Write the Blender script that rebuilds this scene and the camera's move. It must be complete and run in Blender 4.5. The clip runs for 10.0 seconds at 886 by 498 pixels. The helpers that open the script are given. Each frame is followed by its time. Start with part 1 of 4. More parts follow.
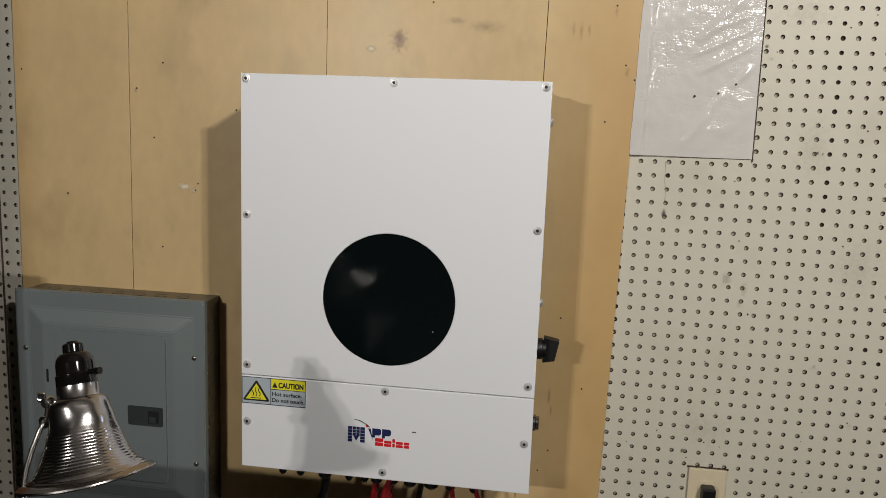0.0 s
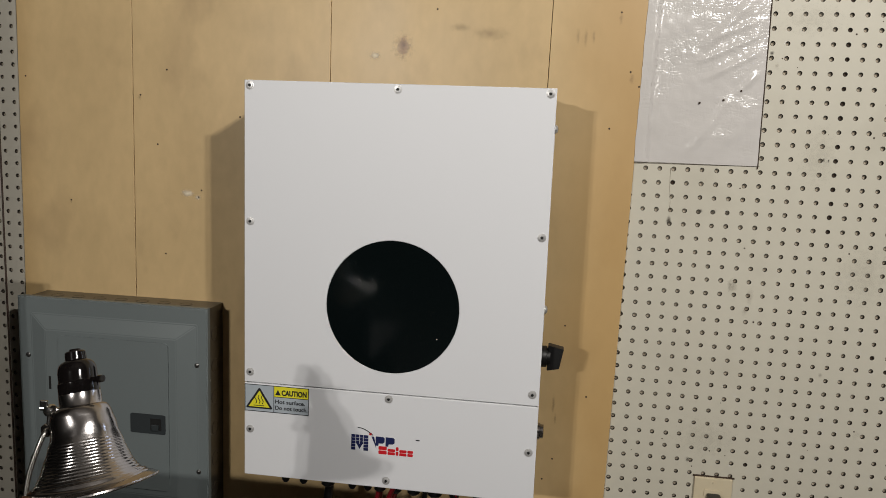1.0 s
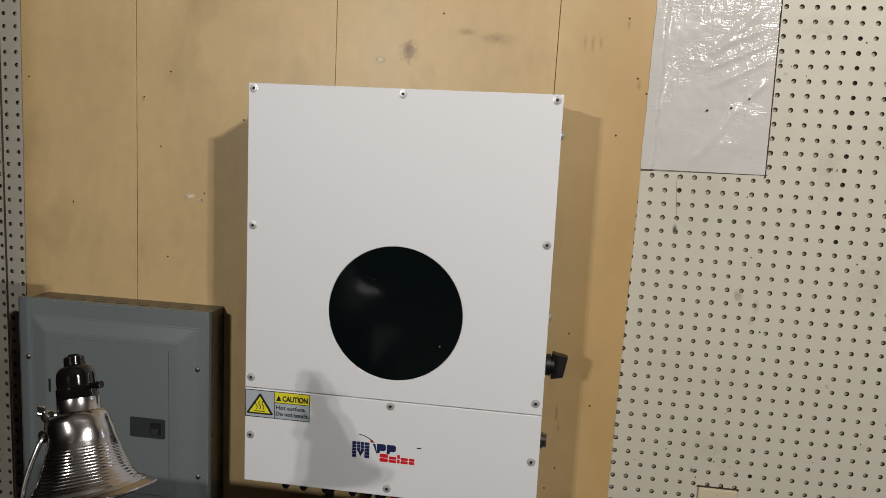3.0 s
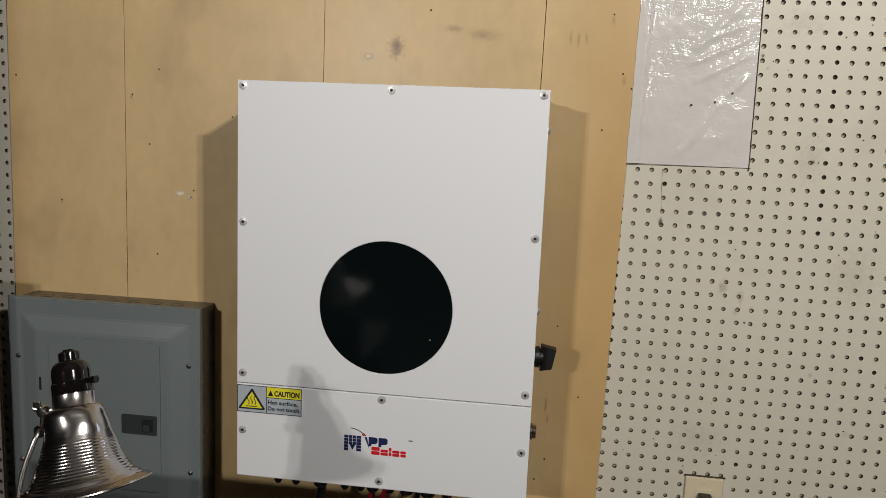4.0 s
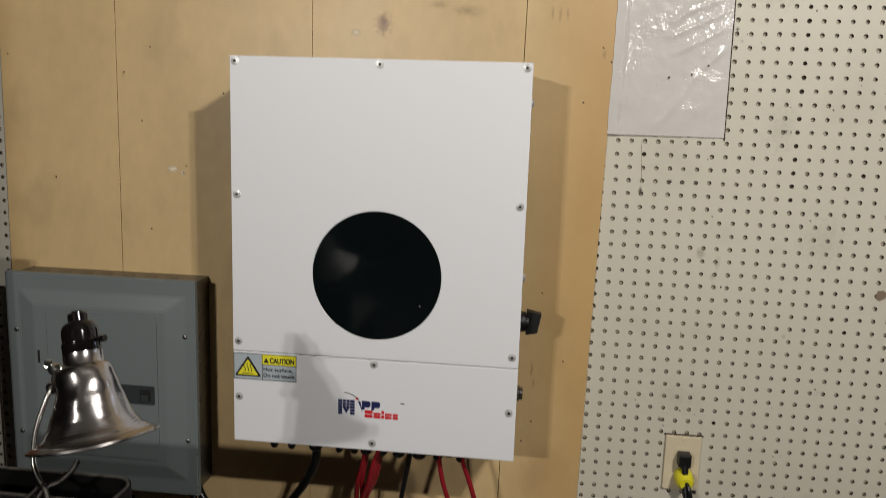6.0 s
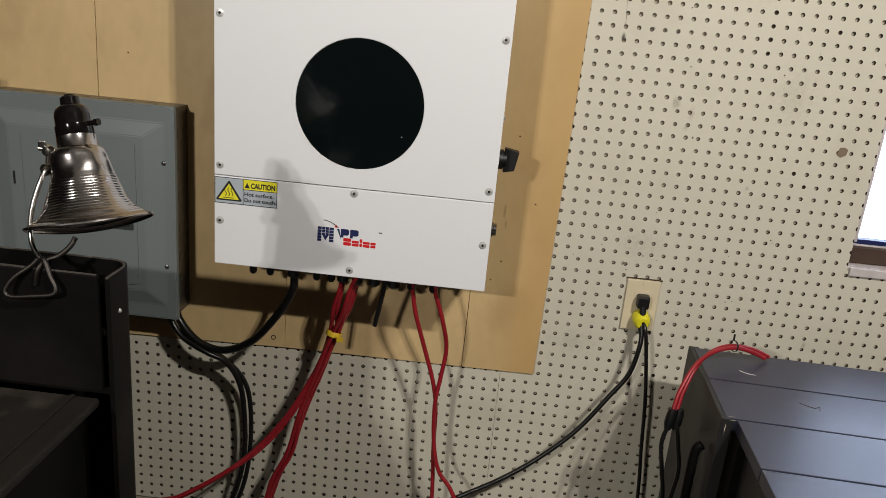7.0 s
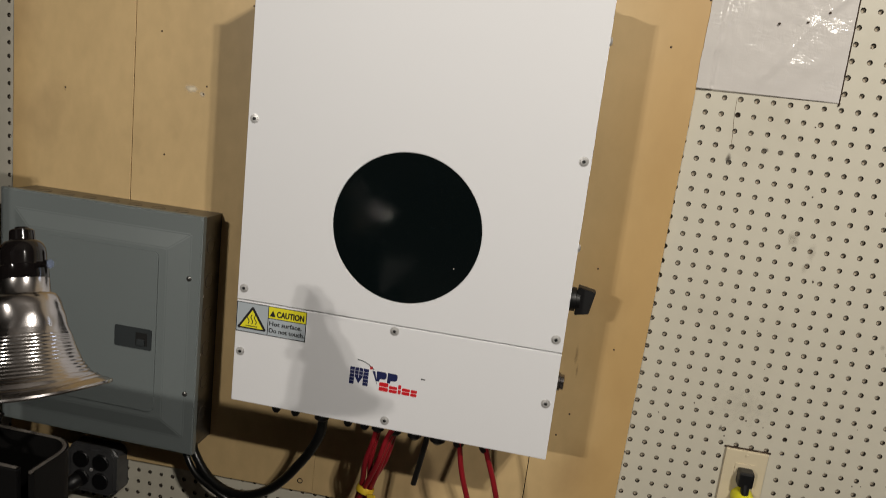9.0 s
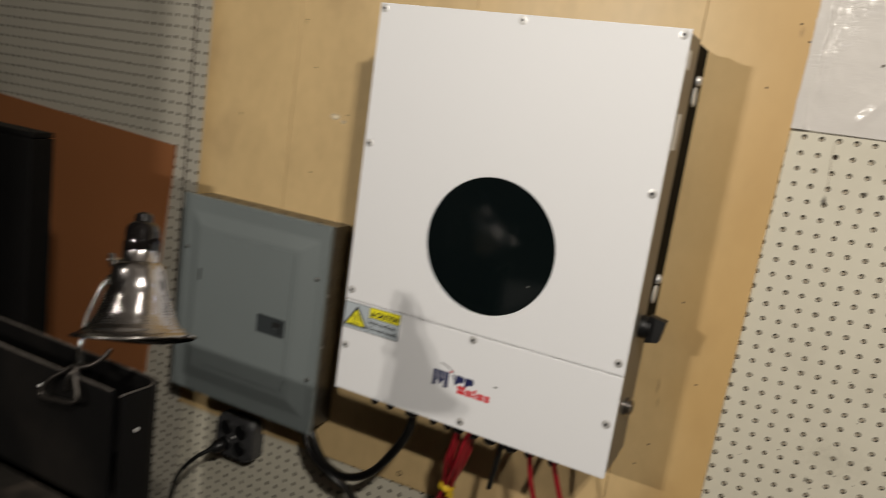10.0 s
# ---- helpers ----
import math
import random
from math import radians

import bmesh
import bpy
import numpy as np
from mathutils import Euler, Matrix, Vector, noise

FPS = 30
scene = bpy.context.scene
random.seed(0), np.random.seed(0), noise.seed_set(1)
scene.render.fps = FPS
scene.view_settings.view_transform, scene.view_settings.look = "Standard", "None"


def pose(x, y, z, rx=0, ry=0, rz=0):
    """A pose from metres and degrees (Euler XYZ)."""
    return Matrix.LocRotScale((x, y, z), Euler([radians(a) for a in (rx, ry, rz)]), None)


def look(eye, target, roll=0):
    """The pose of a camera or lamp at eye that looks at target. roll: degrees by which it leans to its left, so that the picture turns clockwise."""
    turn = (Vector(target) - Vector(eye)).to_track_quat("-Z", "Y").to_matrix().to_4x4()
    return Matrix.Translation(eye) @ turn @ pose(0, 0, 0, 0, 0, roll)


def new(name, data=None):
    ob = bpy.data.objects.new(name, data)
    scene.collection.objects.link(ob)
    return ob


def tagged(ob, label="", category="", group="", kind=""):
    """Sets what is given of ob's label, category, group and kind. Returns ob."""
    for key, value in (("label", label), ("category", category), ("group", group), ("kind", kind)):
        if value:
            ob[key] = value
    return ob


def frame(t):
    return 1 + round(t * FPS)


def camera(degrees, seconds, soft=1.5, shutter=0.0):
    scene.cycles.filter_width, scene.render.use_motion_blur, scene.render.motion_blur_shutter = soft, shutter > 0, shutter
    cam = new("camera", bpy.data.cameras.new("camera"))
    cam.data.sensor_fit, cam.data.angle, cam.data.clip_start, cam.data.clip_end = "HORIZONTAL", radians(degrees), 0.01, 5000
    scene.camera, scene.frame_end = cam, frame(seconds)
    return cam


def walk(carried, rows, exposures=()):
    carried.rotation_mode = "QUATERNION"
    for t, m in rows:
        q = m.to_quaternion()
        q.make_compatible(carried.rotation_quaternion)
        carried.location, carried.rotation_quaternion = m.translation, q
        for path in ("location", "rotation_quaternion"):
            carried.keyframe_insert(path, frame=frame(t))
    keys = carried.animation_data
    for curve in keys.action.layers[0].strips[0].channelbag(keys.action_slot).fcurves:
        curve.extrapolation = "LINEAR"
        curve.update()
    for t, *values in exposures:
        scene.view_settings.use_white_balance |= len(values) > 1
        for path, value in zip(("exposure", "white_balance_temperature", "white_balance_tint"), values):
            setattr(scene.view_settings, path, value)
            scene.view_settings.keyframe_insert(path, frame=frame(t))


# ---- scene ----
cam = camera(60.7, 10.0, soft=0.5, shutter=0.6)
PATH = [
    (0, (0.234, -1.456, 1.571), (-0.034, 0.502, 1.263), 2.2),
    (0.5, (0.239, -1.439, 1.573), (-0.038, 0.518, 1.269), 2.5),
    (1, (0.231, -1.451, 1.571), (-0.045, 0.508, 1.28), 2.2),
    (1.5, (0.222, -1.466, 1.572), (-0.038, 0.497, 1.287), 2.2),
    (2, (0.229, -1.448, 1.571), (-0.04, 0.514, 1.291), 2.5),
    (2.5, (0.228, -1.434, 1.575), (-0.067, 0.525, 1.295), 2.9),
    (4, (0.225, -1.454, 1.571), (-0.024, 0.509, 1.283), 2.4),
    (4.5, (0.244, -1.437, 1.573), (-0.035, 0.524, 1.291), 2.5),
    (5, (0.242, -1.459, 1.571), (-0.042, 0.5, 1.288), 2.6),
    (5.2, (0.238, -1.479, 1.575), (-0.035, 0.481, 1.284), 2.4),
    (6.3, (0.219, -1.518, 1.513), (0.038, 0.437, 1.132), 2.3),
    (6.5, (0.214, -1.537, 1.473), (0.05, 0.406, 1.027), 2.8),
    (6.8, (0.211, -1.566, 1.46), (0.08, 0.349, 0.898), 4.2),
    (7, (0.205, -1.563, 1.453), (0.119, 0.343, 0.853), 5.3),
    (7.3, (0.226, -1.525, 1.452), (0.103, 0.383, 0.863), 6.6),
    (7.5, (0.244, -1.474, 1.471), (0.047, 0.441, 0.93), 7.4),
    (7.8, (0.272, -1.404, 1.483), (-0.076, 0.51, 1.017), 8.0),
    (8, (0.294, -1.369, 1.487), (-0.133, 0.529, 1.023), 7.6),
    (8.3, (0.297, -1.343, 1.479), (-0.189, 0.541, 1.016), 6.3),
    (8.5, (0.285, -1.319, 1.476), (-0.187, 0.569, 1.013), 5.5),
    (9, (0.215, -1.309, 1.491), (-0.107, 0.622, 1.081), 6.7),
    (9.5, (0.268, -1.32, 1.493), (-0.224, 0.582, 1.122), 8.2),
    (9.8, (0.387, -1.329, 1.5), (-0.322, 0.506, 1.141), 8.4),
    (10, (0.439, -1.358, 1.506), (-0.405, 0.414, 1.124), 8.2),
]
walk(cam, [(t, look(eye, target, roll)) for t, eye, target, roll in PATH], [(0, 0.2, 6500, 10), (5.2, 0.2, 6500, 10), (6.5, 0.31, 6600, 10), (7, 0.5, 6650, 10), (7.5, 0.5, 6750, 10), (8, 0.42, 6850, 10), (8.5, 0.43, 6900, 10), (9, 0.31, 6850, 10), (10, 0.42, 6950, 10)])

# ---- light: daylight in the window and two twin fittings of the workshop ----
world = bpy.data.worlds.new("world")
scene.world = world
world.use_nodes = True
wn = world.node_tree.nodes
sky = wn.new("ShaderNodeTexSky")
sky.sky_type, sky.sun_disc, sky.sun_elevation, sky.sun_rotation = "NISHITA", False, radians(35), radians(150)
wn["Background"].inputs[1].default_value = 0.12
world.node_tree.links.new(sky.outputs[0], wn["Background"].inputs[0])


def bulb(name, place, watts, radius, colour):
    data = bpy.data.lights.new(name, "POINT")
    data.energy, data.shadow_soft_size, data.color = watts, radius, colour
    ob = new(name, data)
    ob.location = place
    return ob


bulb("shop_bulb_left", (-0.855, -2.94, 2.035), 41, 0.024, (1.0, 0.965, 0.91))
bulb("shop_bulb_left", (-0.760, -2.94, 2.035), 41, 0.024, (1.0, 0.965, 0.91))
bulb("shop_bulb_right", (1.17, -1.9, 2.54), 55, 0.028, (1.0, 0.965, 0.91))
bulb("shop_bulb_right", (1.06, -1.9, 2.54), 53, 0.028, (1.0, 0.965, 0.91))

# ---- materials ----


def mat(name, base, rough=0.5, metal=0.0, vary=0.12, scale=6.0, grain=60.0, bump=0.05, stretch=(1, 1, 1), stain=None, stain_amount=0.0, stain_scale=3.0, random_tone=0.0, coat=0.0, rough_vary=0.1, spec=0.5):
    """A painted, wooden or metal surface with tone changes at two scales, stains and fine relief."""
    m = bpy.data.materials.new(name)
    m.use_nodes = True
    t = m.node_tree
    n, link = t.nodes, t.links.new
    bsdf = n["Principled BSDF"]
    tc = n.new("ShaderNodeTexCoord")
    mp = n.new("ShaderNodeMapping")
    mp.inputs["Scale"].default_value = stretch
    link(tc.outputs["Object"], mp.inputs[0])

    def noise_tex(s, detail):
        q = n.new("ShaderNodeTexNoise")
        q.inputs["Scale"].default_value, q.inputs["Detail"].default_value = s, detail
        link(mp.outputs[0], q.inputs["Vector"])
        return q

    big, fine = noise_tex(scale, 4), noise_tex(grain, 3)
    add = n.new("ShaderNodeMath")
    add.operation = "MULTIPLY_ADD"
    link(fine.outputs["Fac"], add.inputs[0])
    add.inputs[1].default_value = 0.45
    link(big.outputs["Fac"], add.inputs[2])
    ramp = n.new("ShaderNodeMapRange")
    ramp.inputs["From Min"].default_value, ramp.inputs["From Max"].default_value = 0.4, 1.05
    ramp.inputs["To Min"].default_value, ramp.inputs["To Max"].default_value = 1 - vary, 1 + vary
    link(add.outputs[0], ramp.inputs[0])
    tone = ramp.outputs[0]
    if random_tone:
        info = n.new("ShaderNodeObjectInfo")
        r2 = n.new("ShaderNodeMapRange")
        r2.inputs["To Min"].default_value, r2.inputs["To Max"].default_value = 1 - random_tone, 1 + random_tone
        link(info.outputs["Random"], r2.inputs[0])
        mul = n.new("ShaderNodeMath")
        mul.operation = "MULTIPLY"
        link(tone, mul.inputs[0]), link(r2.outputs[0], mul.inputs[1])
        tone = mul.outputs[0]
    col = n.new("ShaderNodeVectorMath")
    col.operation = "SCALE"
    col.inputs[0].default_value = base
    link(tone, col.inputs["Scale"])
    out = col.outputs[0]
    if stain:
        sn = noise_tex(stain_scale, 5)
        sr = n.new("ShaderNodeMapRange")
        sr.inputs["From Min"].default_value, sr.inputs["From Max"].default_value = 0.56, 0.75
        sr.inputs["To Max"].default_value = stain_amount
        link(sn.outputs["Fac"], sr.inputs[0])
        mix = n.new("ShaderNodeMix")
        mix.data_type = "RGBA"
        link(sr.outputs[0], mix.inputs["Factor"])
        link(out, mix.inputs["A"])
        mix.inputs["B"].default_value = (*stain, 1)
        out = mix.outputs["Result"]
    link(out, bsdf.inputs["Base Color"])
    rr = n.new("ShaderNodeMapRange")
    rr.inputs["To Min"].default_value, rr.inputs["To Max"].default_value = max(0.02, rough - rough_vary), min(1, rough + rough_vary)
    link(big.outputs["Fac"], rr.inputs[0])
    link(rr.outputs[0], bsdf.inputs["Roughness"])
    bsdf.inputs["Metallic"].default_value = metal
    bsdf.inputs["Specular IOR Level"].default_value = spec
    bsdf.inputs["Coat Weight"].default_value = coat
    if bump:
        b = n.new("ShaderNodeBump")
        b.inputs["Strength"].default_value, b.inputs["Distance"].default_value = bump, 0.002
        link(add.outputs[0], b.inputs["Height"])
        link(b.outputs[0], bsdf.inputs["Normal"])
    return m


PLY = mat("varnished_birch_plywood", (0.60, 0.432, 0.220), 0.40, vary=0.15, scale=4.0, grain=34, stretch=(1.3, 1, 0.8), stain=(0.36, 0.245, 0.13), stain_amount=0.7, stain_scale=4.6, bump=0.03, random_tone=0.03)
PLY_EDGE = mat("plywood_edge", (0.42, 0.28, 0.13), 0.7, grain=120, stretch=(0.2, 3, 1))
# the varnish has yellowed along the outer edges of the board
pn, pl = PLY.node_tree.nodes, PLY.node_tree.links.new
ptc, psep = pn.new("ShaderNodeTexCoord"), pn.new("ShaderNodeSeparateXYZ")
pl(ptc.outputs["Object"], psep.inputs[0])
pabs, pq, padd = pn.new("ShaderNodeMath"), pn.new("ShaderNodeTexNoise"), pn.new("ShaderNodeMath")
pabs.operation, padd.operation = "ABSOLUTE", "MULTIPLY_ADD"
poff = pn.new("ShaderNodeMath")
poff.inputs[1].default_value = 0.05
pl(psep.outputs["X"], poff.inputs[0]), pl(poff.outputs[0], pabs.inputs[0])
pq.inputs["Scale"].default_value, pq.inputs["Detail"].default_value = 5, 3
pl(ptc.outputs["Object"], pq.inputs["Vector"])
pl(pq.outputs["Fac"], padd.inputs[0]), pl(pabs.outputs[0], padd.inputs[2])
padd.inputs[1].default_value = 0.12
pr = pn.new("ShaderNodeMapRange")
pr.interpolation_type = "SMOOTHSTEP"
pr.inputs["From Min"].default_value, pr.inputs["From Max"].default_value, pr.inputs["To Max"].default_value = 0.55, 0.72, 0.75
pl(padd.outputs[0], pr.inputs[0])
pm = pn.new("ShaderNodeMix")
pm.data_type = "RGBA"
pb = pn["Principled BSDF"].inputs["Base Color"]
pl(pr.outputs[0], pm.inputs["Factor"]), pl(pb.links[0].from_socket, pm.inputs["A"])
pm.inputs["B"].default_value = (0.52, 0.325, 0.125, 1)
pl(pm.outputs["Result"], pb)
PEG = mat("painted_pegboard", (0.60, 0.565, 0.465), 0.5, vary=0.05, scale=2.0, grain=40, stain=(0.40, 0.36, 0.28), stain_amount=0.35, stain_scale=4.5, bump=0.04)
# the cream paint of PEG again, with the left boards' shade mixed into it
PEG_SHADED = mat("shaded_pegboard_paint", (0.48, 0.45, 0.38), 0.55, vary=0.07, scale=2.0, grain=40, stain=(0.22, 0.2, 0.16), stain_amount=0.35, stain_scale=4.5, bump=0.04)
# hole walls and rims: hardboard set far darker than the chipped board
FIBRE = mat("dark_hardboard_fibre", (0.035, 0.027, 0.019), 0.85)
FIBRE_CHIP = mat("chipped_hardboard", (0.20, 0.145, 0.095), 0.8, vary=0.2, scale=80)
BACKING = mat("wall_behind_pegboard", (0.47, 0.40, 0.30), 0.8, vary=0.3, scale=9)
WHITE = mat("white_powder_coat", (0.770, 0.775, 0.796), 0.52, vary=0.012, scale=1.5, grain=900, bump=0.025)
INV_SIDE = mat("inverter_side_metal", (0.17, 0.152, 0.125), 0.42, 0.5, vary=0.08, grain=200)
HEAT = mat("black_anodised_metal", (0.0025, 0.0025, 0.0025), 0.7, 0.0, spec=0.04)
GLASS = mat("black_display_glass", (0.003, 0.0052, 0.0055), 0.09, vary=0.02, bump=0.0, rough_vary=0.04, spec=0.36)
SCREW = mat("zinc_screw", (0.62, 0.61, 0.60), 0.36, 0.5, vary=0.1, grain=300)
SLOT = mat("screw_recess", (0.008, 0.008, 0.008), 0.6)
LABEL = mat("silver_label_film", (0.42, 0.47, 0.51), 0.42, 0.0, vary=0.03)
YELLOW = mat("label_yellow", (0.80, 0.73, 0.03), 0.45, vary=0.02)
INK = mat("label_black_ink", (0.012, 0.012, 0.014), 0.5, vary=0.02)
NAVY = mat("navy_print", (0.012, 0.018, 0.085), 0.4, vary=0.02)
REDPRINT = mat("red_print", (0.62, 0.012, 0.02), 0.4, vary=0.02)
BLACK = mat("black_plastic", (0.0035, 0.0035, 0.004), 0.45, vary=0.1)
BAKE = mat("black_bakelite", (0.005, 0.004, 0.004), 0.09, vary=0.1, bump=0.0, rough_vary=0.03, spec=0.4)
RUBBER = mat("black_cable_jacket", (0.006, 0.006, 0.006), 0.32, vary=0.15)
REDW = mat("red_cable_jacket", (0.28, 0.012, 0.019), 0.36, vary=0.15, scale=12)
TAPE = mat("yellow_tape", (0.75, 0.50, 0.03), 0.5, vary=0.1)
GREY = mat("grey_panel_paint", (0.163, 0.187, 0.189), 0.40, vary=0.05, scale=3, grain=500, bump=0.03, stain=(0.12, 0.14, 0.14), stain_amount=0.3)
GALV = mat("galvanised_steel", (0.13, 0.122, 0.108), 0.33, 0.75, vary=0.3, scale=14, grain=90, stain=(0.10, 0.085, 0.06), stain_amount=0.6, stain_scale=22)
LATCH = mat("latch_plastic", (0.035, 0.041, 0.044), 0.4)
ALU = mat("spun_aluminium", (0.37, 0.35, 0.343), 0.21, 1.0, vary=0.12, scale=9, grain=160, bump=0.04, stain=(0.22, 0.19, 0.18), stain_amount=0.7, stain_scale=14, rough_vary=0.08)
PLATED = mat("bright_plated_steel", (0.50, 0.48, 0.45), 0.24, 1.0, vary=0.2, scale=30, grain=200)
WIRE = mat("plated_wire", (0.055, 0.049, 0.045), 0.48, 1.0, vary=0.2, grain=200)
BEIGE = mat("ivory_wall_plate", (0.66, 0.57, 0.40), 0.35, vary=0.06)
PLUGY = mat("yellow_plug_plastic", (0.72, 0.66, 0.02), 0.4, vary=0.08)
BLKSTEEL = mat("worn_black_steel", (0.0030, 0.0028, 0.0028), 0.55, 0.0, spec=0.10, vary=0.3, scale=5, grain=70, stain=(0.016, 0.0135, 0.0115), stain_amount=0.4, stain_scale=7)
WORN = mat("scuffed_steel_top", (0.010, 0.0085, 0.007), 0.62, 0.0, vary=0.5, scale=7, grain=60, stain=(0.075, 0.060, 0.048), stain_amount=0.7, stain_scale=11, spec=0.25)
WORNEDGE = mat("bare_worn_edge", (0.075, 0.066, 0.058), 0.5, 0.3, vary=0.5, scale=40, grain=200)
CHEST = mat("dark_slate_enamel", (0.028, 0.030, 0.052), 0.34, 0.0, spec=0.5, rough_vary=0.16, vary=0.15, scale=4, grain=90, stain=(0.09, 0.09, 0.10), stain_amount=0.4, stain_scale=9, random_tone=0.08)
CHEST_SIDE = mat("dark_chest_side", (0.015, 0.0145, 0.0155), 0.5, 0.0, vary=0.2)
BROWN = mat("brown_hardboard", (0.31, 0.118, 0.043), 0.6, vary=0.07, scale=3, grain=200)
DARKWOOD = mat("dark_brown_timber", (0.055, 0.032, 0.022), 0.55, vary=0.3, stretch=(1, 1, 6))
PALEWOOD = mat("weathered_sill_paint", (0.52, 0.47, 0.46), 0.6, vary=0.2, scale=18)
# for the added light-blocking wall, kept dark so it bounces little
BLOCKER_WOOD = mat("dark_blocker_timber", (0.030, 0.024, 0.018), 0.7, vary=0.25, stretch=(1, 1, 0.2), scale=8)
DARKSCREW = mat("dull_zinc_screw", (0.24, 0.235, 0.225), 0.3, 0.9, vary=0.15, grain=300)
WALLP = mat("plain_wall_paint", (0.07, 0.066, 0.06), 0.8, vary=0.06)
CEIL = mat("ceiling_paint", (0.13, 0.12, 0.11), 0.85, vary=0.06)
CONC = mat("concrete_floor", (0.06, 0.056, 0.05), 0.85, vary=0.2, scale=2, stain=(0.03, 0.028, 0.025), stain_amount=0.5)
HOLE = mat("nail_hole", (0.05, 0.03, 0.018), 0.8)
JBOX = mat("dark_glossy_box", (0.075, 0.075, 0.078), 0.2, 0.3, vary=0.2, scale=20, bump=0.15, grain=60)
SHEETG = mat("grey_sheet_surface", (0.34, 0.315, 0.315), 0.6, vary=0.08)
STICK = mat("white_sticker", (0.62, 0.60, 0.56), 0.5)


def soft_mark(name, base, amount, ragged=0.9):
    """A stain that thins out towards its ragged rim."""
    m = mat(name, base, 0.5, vary=0.2, scale=60)
    t = m.node_tree
    n, link = t.nodes, t.links.new
    tc = n.new("ShaderNodeTexCoord")
    mp = n.new("ShaderNodeMapping")
    mp.inputs["Location"].default_value, mp.inputs["Scale"].default_value = (-1, 0, -1), (2, 0, 2)
    link(tc.outputs["Generated"], mp.inputs[0])
    far = n.new("ShaderNodeVectorMath")
    far.operation = "LENGTH"
    link(mp.outputs[0], far.inputs[0])
    q = n.new("ShaderNodeTexNoise")
    q.inputs["Scale"].default_value, q.inputs["Detail"].default_value = 110, 4
    link(tc.outputs["Object"], q.inputs["Vector"])
    a = n.new("ShaderNodeMath")
    a.operation = "MULTIPLY_ADD"
    link(q.outputs["Fac"], a.inputs[0])
    a.inputs[1].default_value = ragged
    link(far.outputs["Value"], a.inputs[2])
    r = n.new("ShaderNodeMapRange")
    r.interpolation_type = "SMOOTHSTEP"
    r.inputs["From Min"].default_value, r.inputs["From Max"].default_value = 0.3, 1.25
    r.inputs["To Min"].default_value, r.inputs["To Max"].default_value = amount, 0.0
    link(a.outputs[0], r.inputs[0])
    link(r.outputs[0], n["Principled BSDF"].inputs["Alpha"])
    return m


PALE = soft_mark("torn_veneer", (0.80, 0.70, 0.52), 1.0, 0.7)
DRIP = soft_mark("brown_drip_stain", (0.24, 0.155, 0.08), 0.35)
SMUDGE = soft_mark("faint_smudge", (0.20, 0.15, 0.10), 0.24)
DRIPG = soft_mark("dark_grey_stain", (0.10, 0.085, 0.065), 0.9)
GRIME = soft_mark("thin_grime", (0.38, 0.345, 0.27), 0.12, 1.1)


def film_sheet():
    """White polythene film: glossy, slightly milky, with patches of fine sharp creases."""
    m = mat("white_polythene_film", (0.645, 0.615, 0.585), 0.17, vary=0.07, scale=7, grain=30, bump=0.0, rough_vary=0.06)
    t = m.node_tree
    n, link = t.nodes, t.links.new
    tc = n.new("ShaderNodeTexCoord")

    def crease(angle, stretch, scale, bend):
        mp = n.new("ShaderNodeMapping")
        mp.inputs["Rotation"].default_value = (0, radians(angle), 0)
        mp.inputs["Scale"].default_value = stretch
        link(tc.outputs["Object"], mp.inputs[0])
        q = n.new("ShaderNodeTexNoise")
        q.inputs["Scale"].default_value, q.inputs["Detail"].default_value, q.inputs["Distortion"].default_value = scale, 2.5, bend
        link(mp.outputs[0], q.inputs["Vector"])
        s1 = n.new("ShaderNodeMath")
        s1.operation = "SUBTRACT"
        s1.inputs[1].default_value = 0.5
        link(q.outputs["Fac"], s1.inputs[0])
        s2 = n.new("ShaderNodeMath")
        s2.operation = "ABSOLUTE"
        link(s1.outputs[0], s2.inputs[0])
        s3 = n.new("ShaderNodeMath")
        s3.operation = "POWER"
        s3.inputs[1].default_value = 0.6
        link(s2.outputs[0], s3.inputs[0])
        return s3.outputs[0]

    a = n.new("ShaderNodeMath")
    a.operation = "ADD"
    link(crease(-28, (1, 1, 2.6), 34, 0.5), a.inputs[0])
    link(crease(4, (2.4, 1, 1), 30, 0.7), a.inputs[1])
    b = n.new("ShaderNodeBump")
    b.inputs["Distance"].default_value = 0.005
    mk = n.new("ShaderNodeTexNoise")
    mk.inputs["Scale"].default_value = 11
    link(tc.outputs["Object"], mk.inputs["Vector"])
    mr = n.new("ShaderNodeMapRange")
    mr.inputs["To Min"].default_value, mr.inputs["To Max"].default_value = 0.06, 0.34
    dot = n.new("ShaderNodeVectorMath")
    dot.operation = "DOT_PRODUCT"
    dot.inputs[1].default_value = (0.35, 0, 1.0)
    link(tc.outputs["Object"], dot.inputs[0])
    slack = n.new("ShaderNodeMath")
    slack.operation = "MULTIPLY_ADD"
    slack.inputs[1].default_value = 0.55
    link(dot.outputs["Value"], slack.inputs[0]), link(mk.outputs["Fac"], slack.inputs[2])
    mr.inputs["From Min"].default_value, mr.inputs["From Max"].default_value = 0.52, 0.78
    link(slack.outputs[0], mr.inputs[0])
    link(mr.outputs[0], b.inputs["Strength"])
    link(a.outputs[0], b.inputs["Height"])
    link(b.outputs[0], n["Principled BSDF"].inputs["Normal"])
    return m


FILM = film_sheet()

